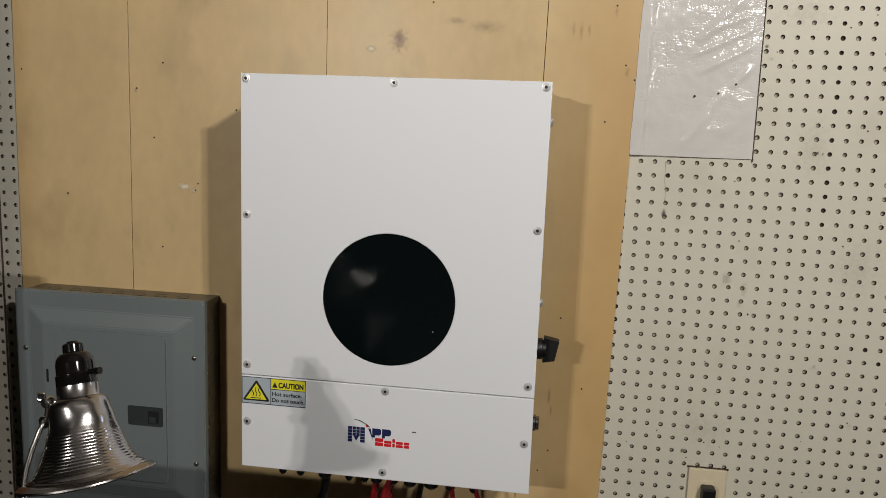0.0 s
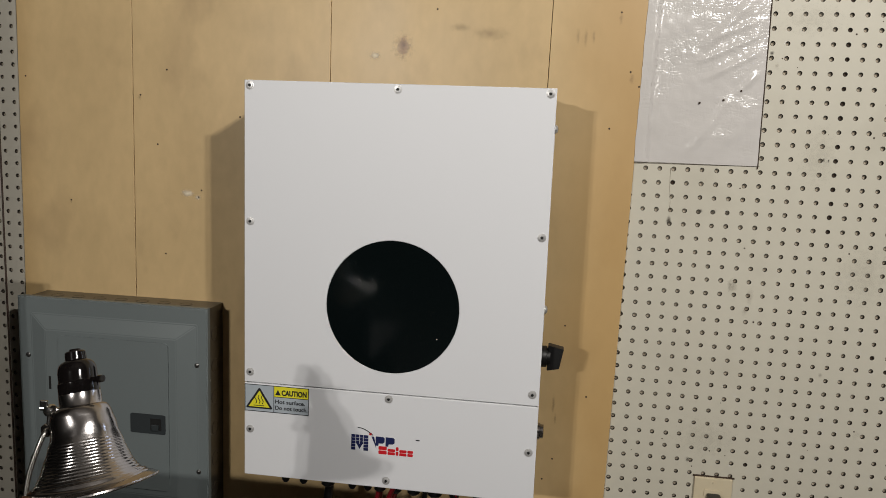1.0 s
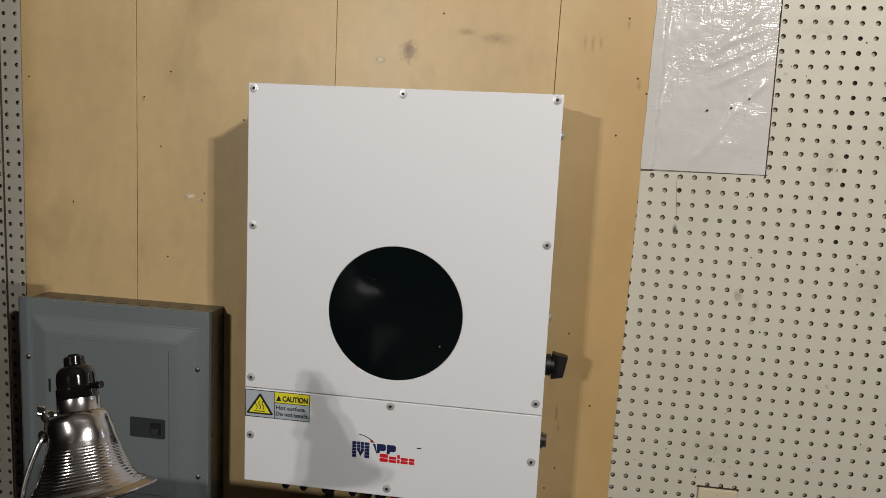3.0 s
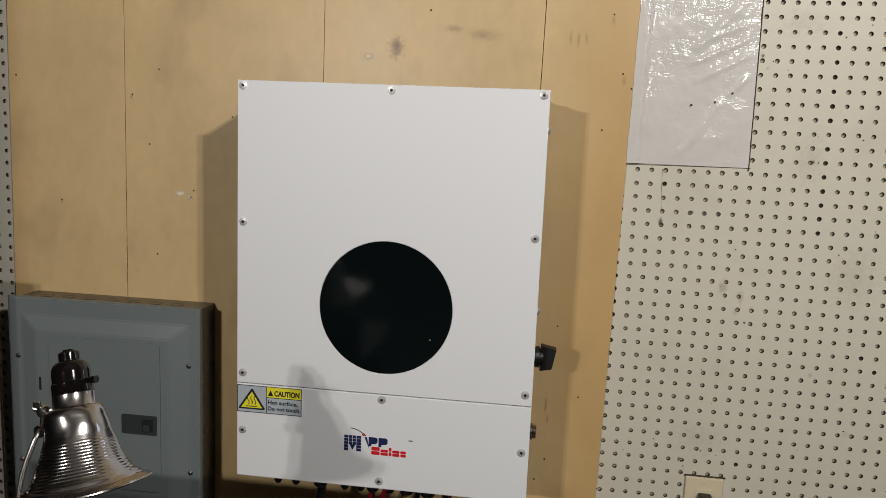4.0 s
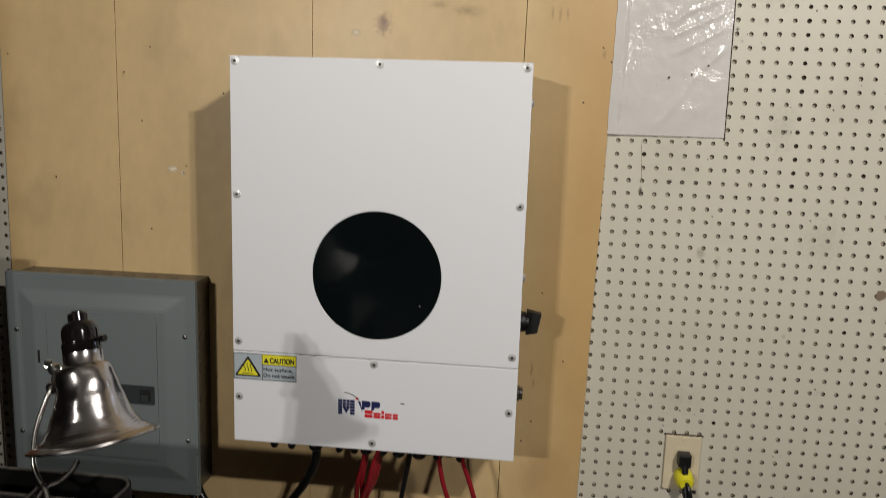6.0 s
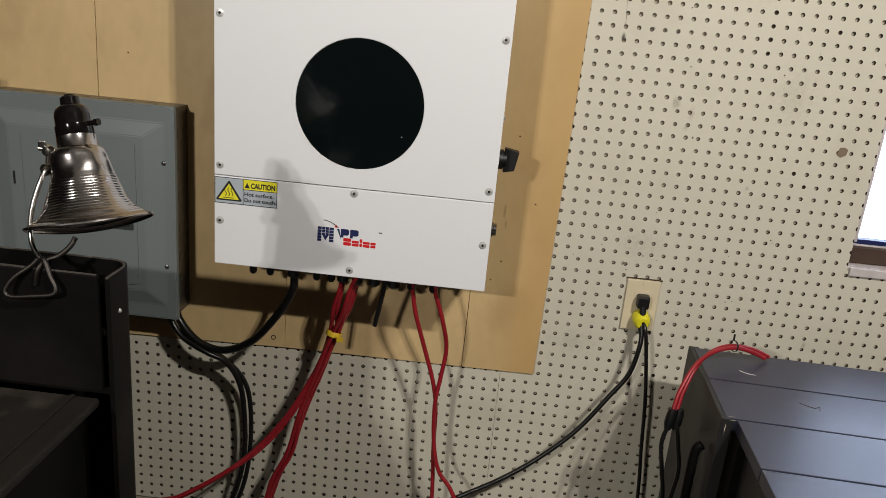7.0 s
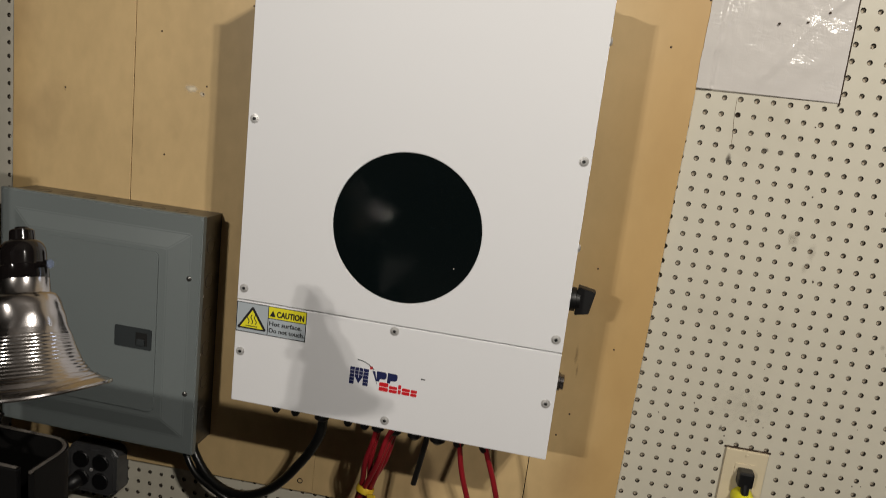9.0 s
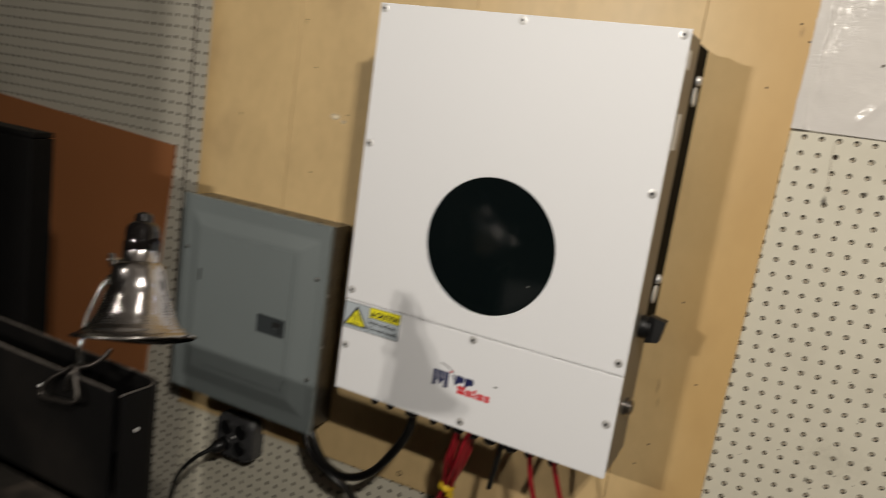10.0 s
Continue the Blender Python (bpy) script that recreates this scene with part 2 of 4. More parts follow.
outside = bpy.data.materials.new("bright_outdoors")
outside.use_nodes = True
ob_ = outside.node_tree.nodes["Principled BSDF"]
ob_.inputs["Base Color"].default_value = (0.6, 0.7, 0.9, 1)
ob_.inputs["Emission Color"].default_value = (0.62, 0.74, 1.0, 1)
ob_.inputs["Emission Strength"].default_value = 5.0
clear = bpy.data.materials.new("window_glass")
clear.use_nodes = True
cb = clear.node_tree.nodes["Principled BSDF"]
cb.inputs["Transmission Weight"].default_value, cb.inputs["Roughness"].default_value, cb.inputs["IOR"].default_value = 1.0, 0.02, 1.45

# ---- builders ----
ORIGIN = {}


def thing(name, at, label, category, group="", kind=""):
    e = new(name)
    e.location = at
    e.empty_display_size = 0.05
    ORIGIN[e.name] = Vector(at)
    return tagged(e, label, category, group, kind)


def part(name, bm, material, parent=None, label="", smooth=False):
    """Links a bmesh made in world places as one mesh, under a thing or part if given."""
    o = ORIGIN[parent.name] if parent else Vector((0, 0, 0))
    bmesh.ops.translate(bm, verts=bm.verts, vec=-o)
    me = bpy.data.meshes.new(name)
    bmesh.ops.recalc_face_normals(bm, faces=bm.faces)
    bm.to_mesh(me)
    bm.free()
    me.materials.append(material)
    if smooth:
        me.shade_smooth()
        me.set_sharp_from_angle(angle=radians(38))
    ob = new(name, me)
    if parent:
        ob.parent = parent
    ORIGIN[ob.name] = o
    return tagged(ob, label) if label else ob


def box(x0, x1, y0, y1, z0, z1, bevel=0.0, bm=None, segs=2):
    own = bmesh.new()
    bmesh.ops.create_cube(own, size=1)
    for v in own.verts:
        v.co = Vector(((x0 + x1) / 2 + v.co.x * (x1 - x0), (y0 + y1) / 2 + v.co.y * (y1 - y0), (z0 + z1) / 2 + v.co.z * (z1 - z0)))
    if bevel:
        bmesh.ops.bevel(own, geom=own.edges[:], offset=bevel, segments=segs, affect="EDGES", profile=0.6)
    return merge(bm, own)


def merge(bm, own):
    if bm is None:
        return own
    tmp = bpy.data.meshes.new("tmp")
    own.to_mesh(tmp)
    own.free()
    bm.from_mesh(tmp)
    bpy.data.meshes.remove(tmp)
    return bm


def frame_of(axis):
    axis = Vector(axis).normalized()
    return axis.to_track_quat("Z", "Y").to_matrix().to_4x4()


def lathe(profile, base, axis, steps=32, bm=None):
    """Turns (radius, height) pairs round the axis from base."""
    own = bmesh.new()
    m = Matrix.Translation(base) @ frame_of(axis)
    rings = []
    for r, h in profile:
        if r < 1e-6:
            rings.append([own.verts.new(m @ Vector((0, 0, h)))])
        else:
            rings.append([own.verts.new(m @ Vector((r * math.cos(a), r * math.sin(a), h))) for a in (2 * math.pi * k / steps for k in range(steps))])
    for a, b in zip(rings, rings[1:]):
        for k in range(steps):
            j = (k + 1) % steps
            if len(a) == 1 and len(b) == 1:
                continue
            if len(a) == 1:
                own.faces.new((a[0], b[k], b[j]))
            elif len(b) == 1:
                own.faces.new((a[k], a[j], b[0]))
            else:
                own.faces.new((a[k], a[j], b[j], b[k]))
    return merge(bm, own)


def smooth_line(pts, n=8):
    p = [Vector(q) for q in pts]
    p = [2 * p[0] - p[1]] + p + [2 * p[-1] - p[-2]]
    out = []
    for i in range(1, len(p) - 2):
        for k in range(n):
            u = k / n
            a, b, c, d = p[i - 1], p[i], p[i + 1], p[i + 2]
            out.append(0.5 * (2 * b + (c - a) * u + (2 * a - 5 * b + 4 * c - d) * u * u + (3 * b - a - 3 * c + d) * u ** 3))
    return out + [p[-2]]


def tube(pts, r, n=8, sides=10, bm=None, raw=False):
    line = [Vector(q) for q in pts] if raw else smooth_line(pts, n)
    own = bmesh.new()
    rings, up = [], Vector((0.3, 0.9, 0.2))
    for i, p in enumerate(line):
        d = (line[min(i + 1, len(line) - 1)] - line[max(i - 1, 0)]).normalized()
        s = d.cross(up).normalized()
        up = s.cross(d).normalized()
        rings.append([own.verts.new(p + r * (math.cos(a) * s + math.sin(a) * up)) for a in (2 * math.pi * k / sides for k in range(sides))])
    for a, b in zip(rings, rings[1:]):
        for k in range(sides):
            own.faces.new((a[k], a[(k + 1) % sides], b[(k + 1) % sides], b[k]))
    own.faces.new(rings[0]), own.faces.new(rings[-1])
    return merge(bm, own)


def plate(pts, y0, y1, bm=None):
    """A prism: outline of (x, z) pairs between two depths."""
    own = bmesh.new()
    a = [own.verts.new((x, y0, z)) for x, z in pts]
    b = [own.verts.new((x, y1, z)) for x, z in pts]
    own.faces.new(a), own.faces.new(list(reversed(b)))
    for k in range(len(pts)):
        j = (k + 1) % len(pts)
        own.faces.new((a[k], b[k], b[j], a[j]))
    return merge(bm, own)


def rounded(x0, x1, z0, z1, r, n=5):
    out = []
    for cx, cz, a0 in ((x1 - r, z1 - r, 0), (x0 + r, z1 - r, 90), (x0 + r, z0 + r, 180), (x1 - r, z0 + r, 270)):
        out += [(cx + r * math.cos(radians(a0 + 90 * k / n)), cz + r * math.sin(radians(a0 + 90 * k / n))) for k in range(n + 1)]
    return out


def lettering(name, text, x, z, y, size, material, parent, width=None, bold=0.0):
    """Words in the built-in font, standing on the plane y, facing the room."""
    cu = bpy.data.curves.new("letters", "FONT")
    cu.body, cu.size, cu.extrude, cu.offset = text, size, 0.0002, bold
    tmp = new("letters", cu)
    dg = bpy.context.evaluated_depsgraph_get()
    me = bpy.data.meshes.new_from_object(tmp.evaluated_get(dg))
    bpy.data.objects.remove(tmp)
    bm = bmesh.new()
    bm.from_mesh(me)
    bpy.data.meshes.remove(me)
    xs = [v.co.x for v in bm.verts]
    k = width / (max(xs) - min(xs)) if width else 1
    for v in bm.verts:
        v.co = Vector((x + (v.co.x - min(xs)) * k, y - v.co.z, z + v.co.y))
    return part(name, bm, material, parent)


# ---- the room ----
def plain(name, b, material, label):
    return tagged(part(name, b, material), label, name.split("_")[0], kind="structure")


plain("floor", box(-6.0, 6.0, -10.0, 0.2, -0.1, 0.0), CONC, "dark oil-stained concrete workshop floor")
plain("ceiling", box(-6.0, 6.0, -10.0, 0.2, 4.2, 4.3), CEIL, "plain dark workshop ceiling")
plain("wall_west", box(-6.1, -6.0, -10.0, 0.2, 0, 4.2), WALLP, "plain painted workshop wall")
# added out of view, it keeps the left bulbs off the left pegboard
plain("wall_partition", box(-6.0, -0.858, -1.86, -1.76, 0, 4.2), BLOCKER_WOOD, "dark unseen wall added to keep light off the left boards")
plain("wall_east", box(6.0, 6.1, -10.0, 0.2, 0, 4.2), WALLP, "plain painted workshop wall")
plain("wall_south", box(-6.0, 6.0, -10.1, -10.0, 0, 4.2), WALLP, "plain painted workshop wall")
WX0, WX1, WZ0, WZ1 = 0.9836, 1.85, 1.0095, 2.05
wb = box(-6.0, WX0, 0.0060, 0.2, 0, 4.2)
box(WX1, 6.0, 0.0060, 0.2, 0, 4.2, bm=wb)
box(WX0, WX1, 0.0060, 0.2, 0, WZ0, bm=wb)
box(WX0, WX1, 0.0060, 0.2, WZ1, 4.2, bm=wb)
wall = tagged(part("wall_north", wb, BACKING), "pegboard-lined workshop wall with a window", "wall", kind="structure")

S = 0.0254


def pegboard(label, xs, zs, skip, seed, slope=0.0, dark=lambda x, z: 0.012, paint=None, xmin=-9.0, xmax=9.0):
    """A hardboard sheet with a drilled hole in every one-inch cell."""
    rnd = random.Random(seed)
    verts, faces, tone = [], [], []
    N, h = 16, S / 2
    dirs = []
    for k in range(N):
        a = 2 * math.pi * k / N
        c, s = math.cos(a), math.sin(a)
        q = max(abs(c), abs(s))
        dirs.append((c, s, c / q * h, s / q * h))
    for x in xs:
        for z in zs:
            if skip(x, z):
                continue
            z = z + slope * (x - 0.28)
            r = 0.0035 * rnd.uniform(0.94, 1.08)
            b = len(verts)
            jx, jz = rnd.gauss(0, 0.00025), rnd.gauss(0, 0.00025)
            verts += [(min(max(x + ex, xmin), xmax), 0.0, z + ez) for c, s, ex, ez in dirs]
            verts += [(x + jx + c * (r + 0.0007), 0.0, z + jz + s * (r + 0.0007)) for c, s, ex, ez in dirs]
            verts += [(x + jx + c * r, 0.0008, z + jz + s * r) for c, s, ex, ez in dirs]
            verts += [(x + jx + c * r, 0.0052, z + jz + s * r) for c, s, ex, ez in dirs]
            if WX0 - 0.01 < x < WX0 + 0.005 and z > WZ0:
                verts[b:] = [(min(p[0], WX0), p[1], p[2]) for p in verts[b:]]
            for ring in range(3):
                o = b + ring * N
                faces += [(o + k, o + N + k, o + N + (k + 1) % N, o + (k + 1) % N) for k in range(N)]
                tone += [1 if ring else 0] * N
            # a dark disc stands in for the deep shade of holes without backing
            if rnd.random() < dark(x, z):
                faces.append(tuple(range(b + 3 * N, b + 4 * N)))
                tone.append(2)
    me = bpy.data.meshes.new("pegboard_sheet")
    me.from_pydata(verts, [], faces)
    me.materials.append(paint or PEG)
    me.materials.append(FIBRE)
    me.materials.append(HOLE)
    me.polygons.foreach_set("material_index", tone)
    ob = new("pegboard_sheet", me)
    ob.parent = wall
    return tagged(ob, label)


def steps(a, n):
    return [a + S * k for k in range(n)]


pegboard("cream painted pegboard with scuffs and stains", steps(0.40 - 4 * S, 42), steps(1.53 - 50 * S, 74), lambda x, z: (x < 0.345 and z > 0.73) or (x > WX0 + 0.005 and z > WZ0), 1, 0.0, lambda x, z: 0.75 if abs(x - 0.7302) < 0.02 and z > 1.42 else 0.012, xmin=0.2899)
pegboard("cream painted pegboard below the plywood", steps(0.2813 - 45 * S, 46), steps(1.5265 - 50 * S, 20), lambda x, z: z > 0.735, 2, 0.009, xmin=-0.8693, xmax=0.2892)
pegboard("narrow cream pegboard strip with shade in its colour", [-0.9078, -0.8824], steps(1.509 - 49 * S, 73), lambda x, z: False, 3, paint=PEG_SHADED, xmin=-0.9182)
pegboard("cream painted pegboard with shade in its colour", steps(-0.929 - 38 * S, 39), steps(1.512 - 49 * S, 73), lambda x, z: False, 4, paint=PEG_SHADED, xmax=-0.9188)
part("joint_cord", tube([(-0.9185, -0.0012, 2.1), (-0.9185, -0.0014, 1.5), (-0.9187, -0.0018, 1.3), (-0.918, -0.0022, 1.15), (-0.918, -0.002, 0.7)], 0.0017), DARKWOOD, wall, "thin brown cord over the board joint")

# ---- window beside the pegboard ----
win = tagged(new("window_1"), "daylit window with a dark timber bottom rail", "window", kind="structure")
win.location = (WX0, 0.05, WZ0)
ORIGIN[win.name] = Vector(win.location)
sb = box(WX0 + 0.0005, WX1, 0.001, 0.11, WZ0 + 0.0003, WZ0 + 0.0070, 0.001)
box(WX0 + 0.004, WX1, -0.0075, -0.0005, WZ0 - 0.0110, WZ0 + 0.0072, 0.002, bm=sb)
part("window_sill", sb, PALEWOOD, win, "worn pale sill")
wf = box(WX0, WX1, 0.03, 0.10, WZ0 + 0.0075, WZ0 + 0.0445, 0.003)
part("bottom_rail", wf, DARKWOOD, win, "dark brown bottom rail")
part("glazing_bead", box(WX0 + 0.012, WX1 - 0.03, 0.036, 0.058, WZ0 + 0.0447, WZ0 + 0.0480, 0.001), PALEWOOD, win, "pale glazing bead")
part("glazing_channel", box(WX0 + 0.012, WX1 - 0.03, 0.042, 0.072, WZ0 + 0.0482, WZ0 + 0.0580, 0.001), NAVY, win, "dark blue glazing channel")
part("side_frame", box(WX0, WX0 + 0.012, 0.012, 0.10, WZ0 + 0.0585, WZ1, 0.002), PALEWOOD, win)
part("side_frame", box(WX1 - 0.03, WX1, 0.012, 0.10, WZ0 + 0.0585, WZ1, 0.002), PALEWOOD, win)
part("top_frame", box(WX0 + 0.012, WX1 - 0.03, 0.012, 0.10, WZ1 - 0.04, WZ1, 0.002), PALEWOOD, win)
pane = part("pane", box(WX0 + 0.012, WX1 - 0.03, 0.060, 0.064, WZ0 + 0.0585, WZ1 - 0.04), clear, win)
pane.visible_shadow = False
tagged(part("backdrop", box(0.2, 6.5, 2.4, 2.42, -0.2, 4.5), outside), "bright hazy daylight outside the window", "backdrop", kind="structure")

# ---- plywood backing board ----
PY = -0.006
ply = thing("plywood_board", (-0.25, PY, 0.69), "varnished plywood backing board screwed over the pegboard", "board")


def ply_strip(xa_top, xa_bot, xb_top, xb_bot, zb0, zb1):
    own = bmesh.new()
    f = [own.verts.new((x, PY, z)) for x, z in ((xa_bot, zb0), (xb_bot, zb1), (xb_top, 2.10), (xa_top, 2.10))]
    k = [own.verts.new((v.co.x, -0.0008, v.co.z)) for v in f]
    own.faces.new(f), own.faces.new(list(reversed(k)))
    for i in range(4):
        j = (i + 1) % 4
        own.faces.new((f[i], k[i], k[j], f[j]))
    bmesh.ops.bevel(own, geom=own.edges[:], offset=0.0005, segments=1, affect="EDGES")
    return own


cuts = [(-0.8625, -0.8765), (-0.612, -0.619), (-0.2045, -0.2055), (0.2165, 0.2005), (0.3885, 0.3645)]
lows = [0.674, 0.677, 0.688, 0.690, 0.691]
for i in range(4):
    g, ga, gb = 0.0005, (0.0008, 0.0008, 0.0001, 0.0006, 0.0008)[i], (0.0008, 0.0008, 0.0001, 0.0006, 0.0008)[i + 1]
    part("plank", ply_strip(cuts[i][0] + g, cuts[i][1] + ga, cuts[i + 1][0] - g, cuts[i + 1][1] - gb, lows[i], lows[i + 1]), PLY, ply)
for i in range(4):
    part("lower_edge_gap", plate([(cuts[i][1], lows[i] - 0.0024), (cuts[i + 1][1], lows[i + 1] - 0.0024), (cuts[i + 1][1], lows[i + 1] + 0.0002), (cuts[i][1], lows[i] + 0.0002)], -0.0016, 0.0002), HOLE, ply)
# dark sheet behind the planks that stands in for shade in their joints
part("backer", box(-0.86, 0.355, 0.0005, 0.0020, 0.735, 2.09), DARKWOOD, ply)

# nail and screw holes, stains of the plywood
for x, z in [(-0.85, 1.664), (-0.598, 1.633), (-0.563, 1.536), (-0.757, 1.414), (-0.470, 1.447), (-0.476, 1.433), (-0.549, 1.313), (-0.388, 1.596), (-0.541, 1.684), (0.0, 1.808), (0.337, 1.807), (0.360, 1.702), (0.377, 1.676), (0.329, 1.599), (0.271, 1.221), (0.320, 1.082), (0.262, 0.949), (0.244, 0.905), (-0.145, 1.668)]:
    part("nail_hole", lathe([(0.0, 0.0006), (0.0016, 0.0006), (0.0022, -0.001)], (x, PY, z), (0, -1, 0), 9), HOLE, ply)
part("knot", lathe([(0.0038, -0.001), (0.0040, 0.0006), (0.0058, 0.0006), (0.0062, -0.001)], (-0.232, PY, 0.710), (0, -1, 0), 18), HOLE, ply, "dark plugged knot")


def blot(name, x, z, rx, rz, material, label, parent=None, y=None):
    """A soft-edged mark, thinner than paint, on a board."""
    y = PY if y is None else y
    pts = [(x + rx * math.cos(a), z + rz * math.sin(a)) for a in (2 * math.pi * k / 18 for k in range(18))]
    return part(name, plate(pts, y - 0.0005, y + 0.0004), material, parent or ply, label)


blot("torn_patch", -0.064, 1.738, 0.030, 0.036, soft_mark("bleached_veneer", (0.74, 0.61, 0.42), 0.75), "bleached veneer round a stain")
blot("stain", -0.063, 1.739, 0.017, 0.030, soft_mark("purple_stain", (0.40, 0.25, 0.22), 0.5), "faded purple stain").location.y -= 0.0007
blot("torn_patch", -0.117, 1.721, 0.016, 0.010, PALE, "torn pale veneer")
blot("torn_patch", -0.478, 1.432, 0.010, 0.007, PALE, "torn pale veneer")
blot("torn_patch", -0.500, 1.440, 0.018, 0.012, PALE, "scuffed pale veneer")
blot("stain", 0.258, 1.062, 0.005, 0.030, DRIP, "thin brown drip stain")
blot("stain", 0.263, 1.034, 0.004, 0.022, DRIP, "thin brown drip stain")
for x, z, rx, rz in ((0.262, 1.765, 0.006, 0.022), (0.276, 1.760, 0.006, 0.026), (0.290, 1.762, 0.005, 0.020), (0.337, 1.796, 0.006, 0.016), (0.363, 1.690, 0.007, 0.014), (-0.757, 1.412, 0.005, 0.009), (-0.60, 1.628, 0.006, 0.010), (0.045, 1.775, 0.030, 0.014), (0.10, 1.765, 0.05, 0.02)):
    blot("stain", x, z, rx, rz, SMUDGE, "faint grey-brown smudge")
for x, z, rx, rz, m_ in ((0.449, 1.434, 0.0065, 0.014, DRIPG), (0.606, 1.30, 0.010, 0.024, SMUDGE), (0.600, 1.272, 0.008, 0.014, SMUDGE), (0.935, 0.83, 0.008, 0.018, SMUDGE), (0.606, 1.862, 0.008, 0.009, SMUDGE), (0.604, 1.742, 0.006, 0.006, DRIPG), (0.665, 1.80, 0.10, 0.05, GRIME), (0.80, 1.35, 0.09, 0.11, GRIME), (0.55, 1.02, 0.10, 0.07, GRIME), (0.70, 1.56, 0.06, 0.10, GRIME), (0.709, 1.557, 0.004, 0.006, DRIPG), (0.718, 1.556, 0.003, 0.005, DRIPG), (0.614, 1.720, 0.006, 0.006, SMUDGE), (0.569, 1.319, 0.007, 0.018, SMUDGE), (0.745, 1.160, 0.006, 0.008, SMUDGE), (0.423, 1.176, 0.005, 0.010, SMUDGE), (0.521, 0.972, 0.005, 0.009, DRIPG), (0.528, 1.454, 0.006, 0.006, DRIPG), (0.504, 1.455, 0.006, 0.006, DRIPG), (0.552, 1.452, 0.006, 0.006, DRIPG), (0.617, 1.253, 0.003, 0.003, DRIPG), (0.575, 1.317, 0.012, 0.024, SMUDGE), (0.82, 1.05, 0.012, 0.016, GRIME), (0.44, 0.78, 0.09, 0.05, GRIME)):
    blot("stain", x, z, rx, rz, m_, "brown stain on the pegboard", wall, 0.0)

part("hairline", tube([(0.445, -0.0002, 1.532), (0.446, -0.0003, 1.50), (0.449, -0.0003, 1.469), (0.449, -0.0002, 1.450)], 0.00032, sides=5), FIBRE_CHIP, wall, "hairline crack in the pegboard paint")
part("chip", plate([(0.906, 1.246), (0.914, 1.241), (0.924, 1.247), (0.926, 1.258), (0.919, 1.262), (0.909, 1.261)], -0.0007, 0.0004), FIBRE_CHIP, wall, "brown chip in the pegboard paint")
crumbs = random.Random(31)
for k in range(46):
    x, z = crumbs.uniform(0.34, 0.96), crumbs.uniform(0.74, 1.98)
    if x > 0.62 or z < 1.52:
        r_ = crumbs.uniform(0.0007, 0.0016)
        part("speck", lathe([(0.0, 0.0003), (r_, 0.0003), (r_ * 1.2, -0.0003)], (x, 0.0, z), (0, -1, 0), 7), HOLE, wall)

# ---- plastic film patch ----
film = thing("plastic_film_patch", (0.49, -0.002, 1.54), "creased glossy white plastic film stapled over the pegboard", "plastic sheet")
fb = bmesh.new()
NX, NZ = 90, 200
grid = []
# slack folds of the film, running down from its nailed corner
FOLDS = ((0.594, 1.712, 0.540, 1.663, 0.0034, 0.010), (0.545, 1.668, 0.469, 1.556, 0.0026, 0.012), (0.590, 1.745, 0.480, 1.690, 0.0028, 0.009), (0.592, 1.775, 0.470, 1.722, 0.0026, 0.008),
         (0.420, 1.72, 0.404, 1.60, 0.0020, 0.007), (0.565, 1.83, 0.480, 1.745, 0.0030, 0.012), (0.585, 1.800, 0.50, 1.765, 0.0026, 0.008))
for j in range(NZ + 1):
    row = []
    v = j / NZ
    z = 1.541 + 0.56 * v
    xl = 0.3772 + 0.0095 * v + 0.0015 * noise.noise((z * 30, 3, 0)) + 0.0007 * noise.noise((z * 160, 5, 0))
    xr = 0.5965 - 0.006 * v + 0.0008 * noise.noise((z * 40, 9, 0))
    for i in range(NX + 1):
        u = i / NX
        x = xl + (xr - xl) * u
        d = 0.0012 * noise.noise((x * 14 + z * 9, 1, z * 26)) + 0.0007 * noise.noise((x * 60, 4, z * 60)) + 0.0030 * abs(noise.noise((x * 9 - z * 12, 6, z * 5)))
        for x1, z1, x2, z2, hgt, wid in FOLDS:
            ln = math.hypot(x2 - x1, z2 - z1)
            al = ((x - x1) * (x2 - x1) + (z - z1) * (z2 - z1)) / ln
            off = ((x - x1) * (z2 - z1) - (z - z1) * (x2 - x1)) / ln + 0.004 * noise.noise((al * 18, x1 * 9, 2))
            if 0 < al < ln:
                d += hgt * max(0.0, 1 - abs(off) / wid) * min(1.0, al / 0.02, (ln - al) / 0.02)
        edge = min(u, 1 - u, v * 2) * 9
        lap = max(0.0, 1 - u * 8)
        row.append(fb.verts.new((x, -0.0022 - 0.0052 * min(1.0, lap * 3) - max(0.0, d) * min(1, edge), z)))
    grid.append(row)
for j in range(NZ):
    for i in range(NX):
        fb.faces.new((grid[j][i], grid[j][i + 1], grid[j + 1][i + 1], grid[j + 1][i]))
back = bmesh.ops.extrude_face_region(fb, geom=fb.faces[:])
for g_ in back["geom"]:
    if isinstance(g_, bmesh.types.BMVert):
        g_.co.y = -0.0006
part("film", fb, FILM, film, smooth=True)
part("cut_edge", plate([(0.5967, 1.536), (0.5983, 1.536), (0.5928, 2.10), (0.5912, 2.10)], -0.003, 0.0004), HOLE, film, "dark cut edge beside the film")
part("cut_edge", plate([(0.384, 1.5384), (0.601, 1.5402), (0.601, 1.5409), (0.384, 1.5391)], -0.0009, 0.0004), HOLE, film, "dark cut edge below the film")
for x, z in [(0.486, 1.651), (0.527, 1.657), (0.556, 1.674)]:
    part("puncture", lathe([(0.0, 0.0008), (0.0016, 0.0008), (0.002, -0.003)], (x, -0.0062, z), (0, -1, 0), 8), HOLE, film)

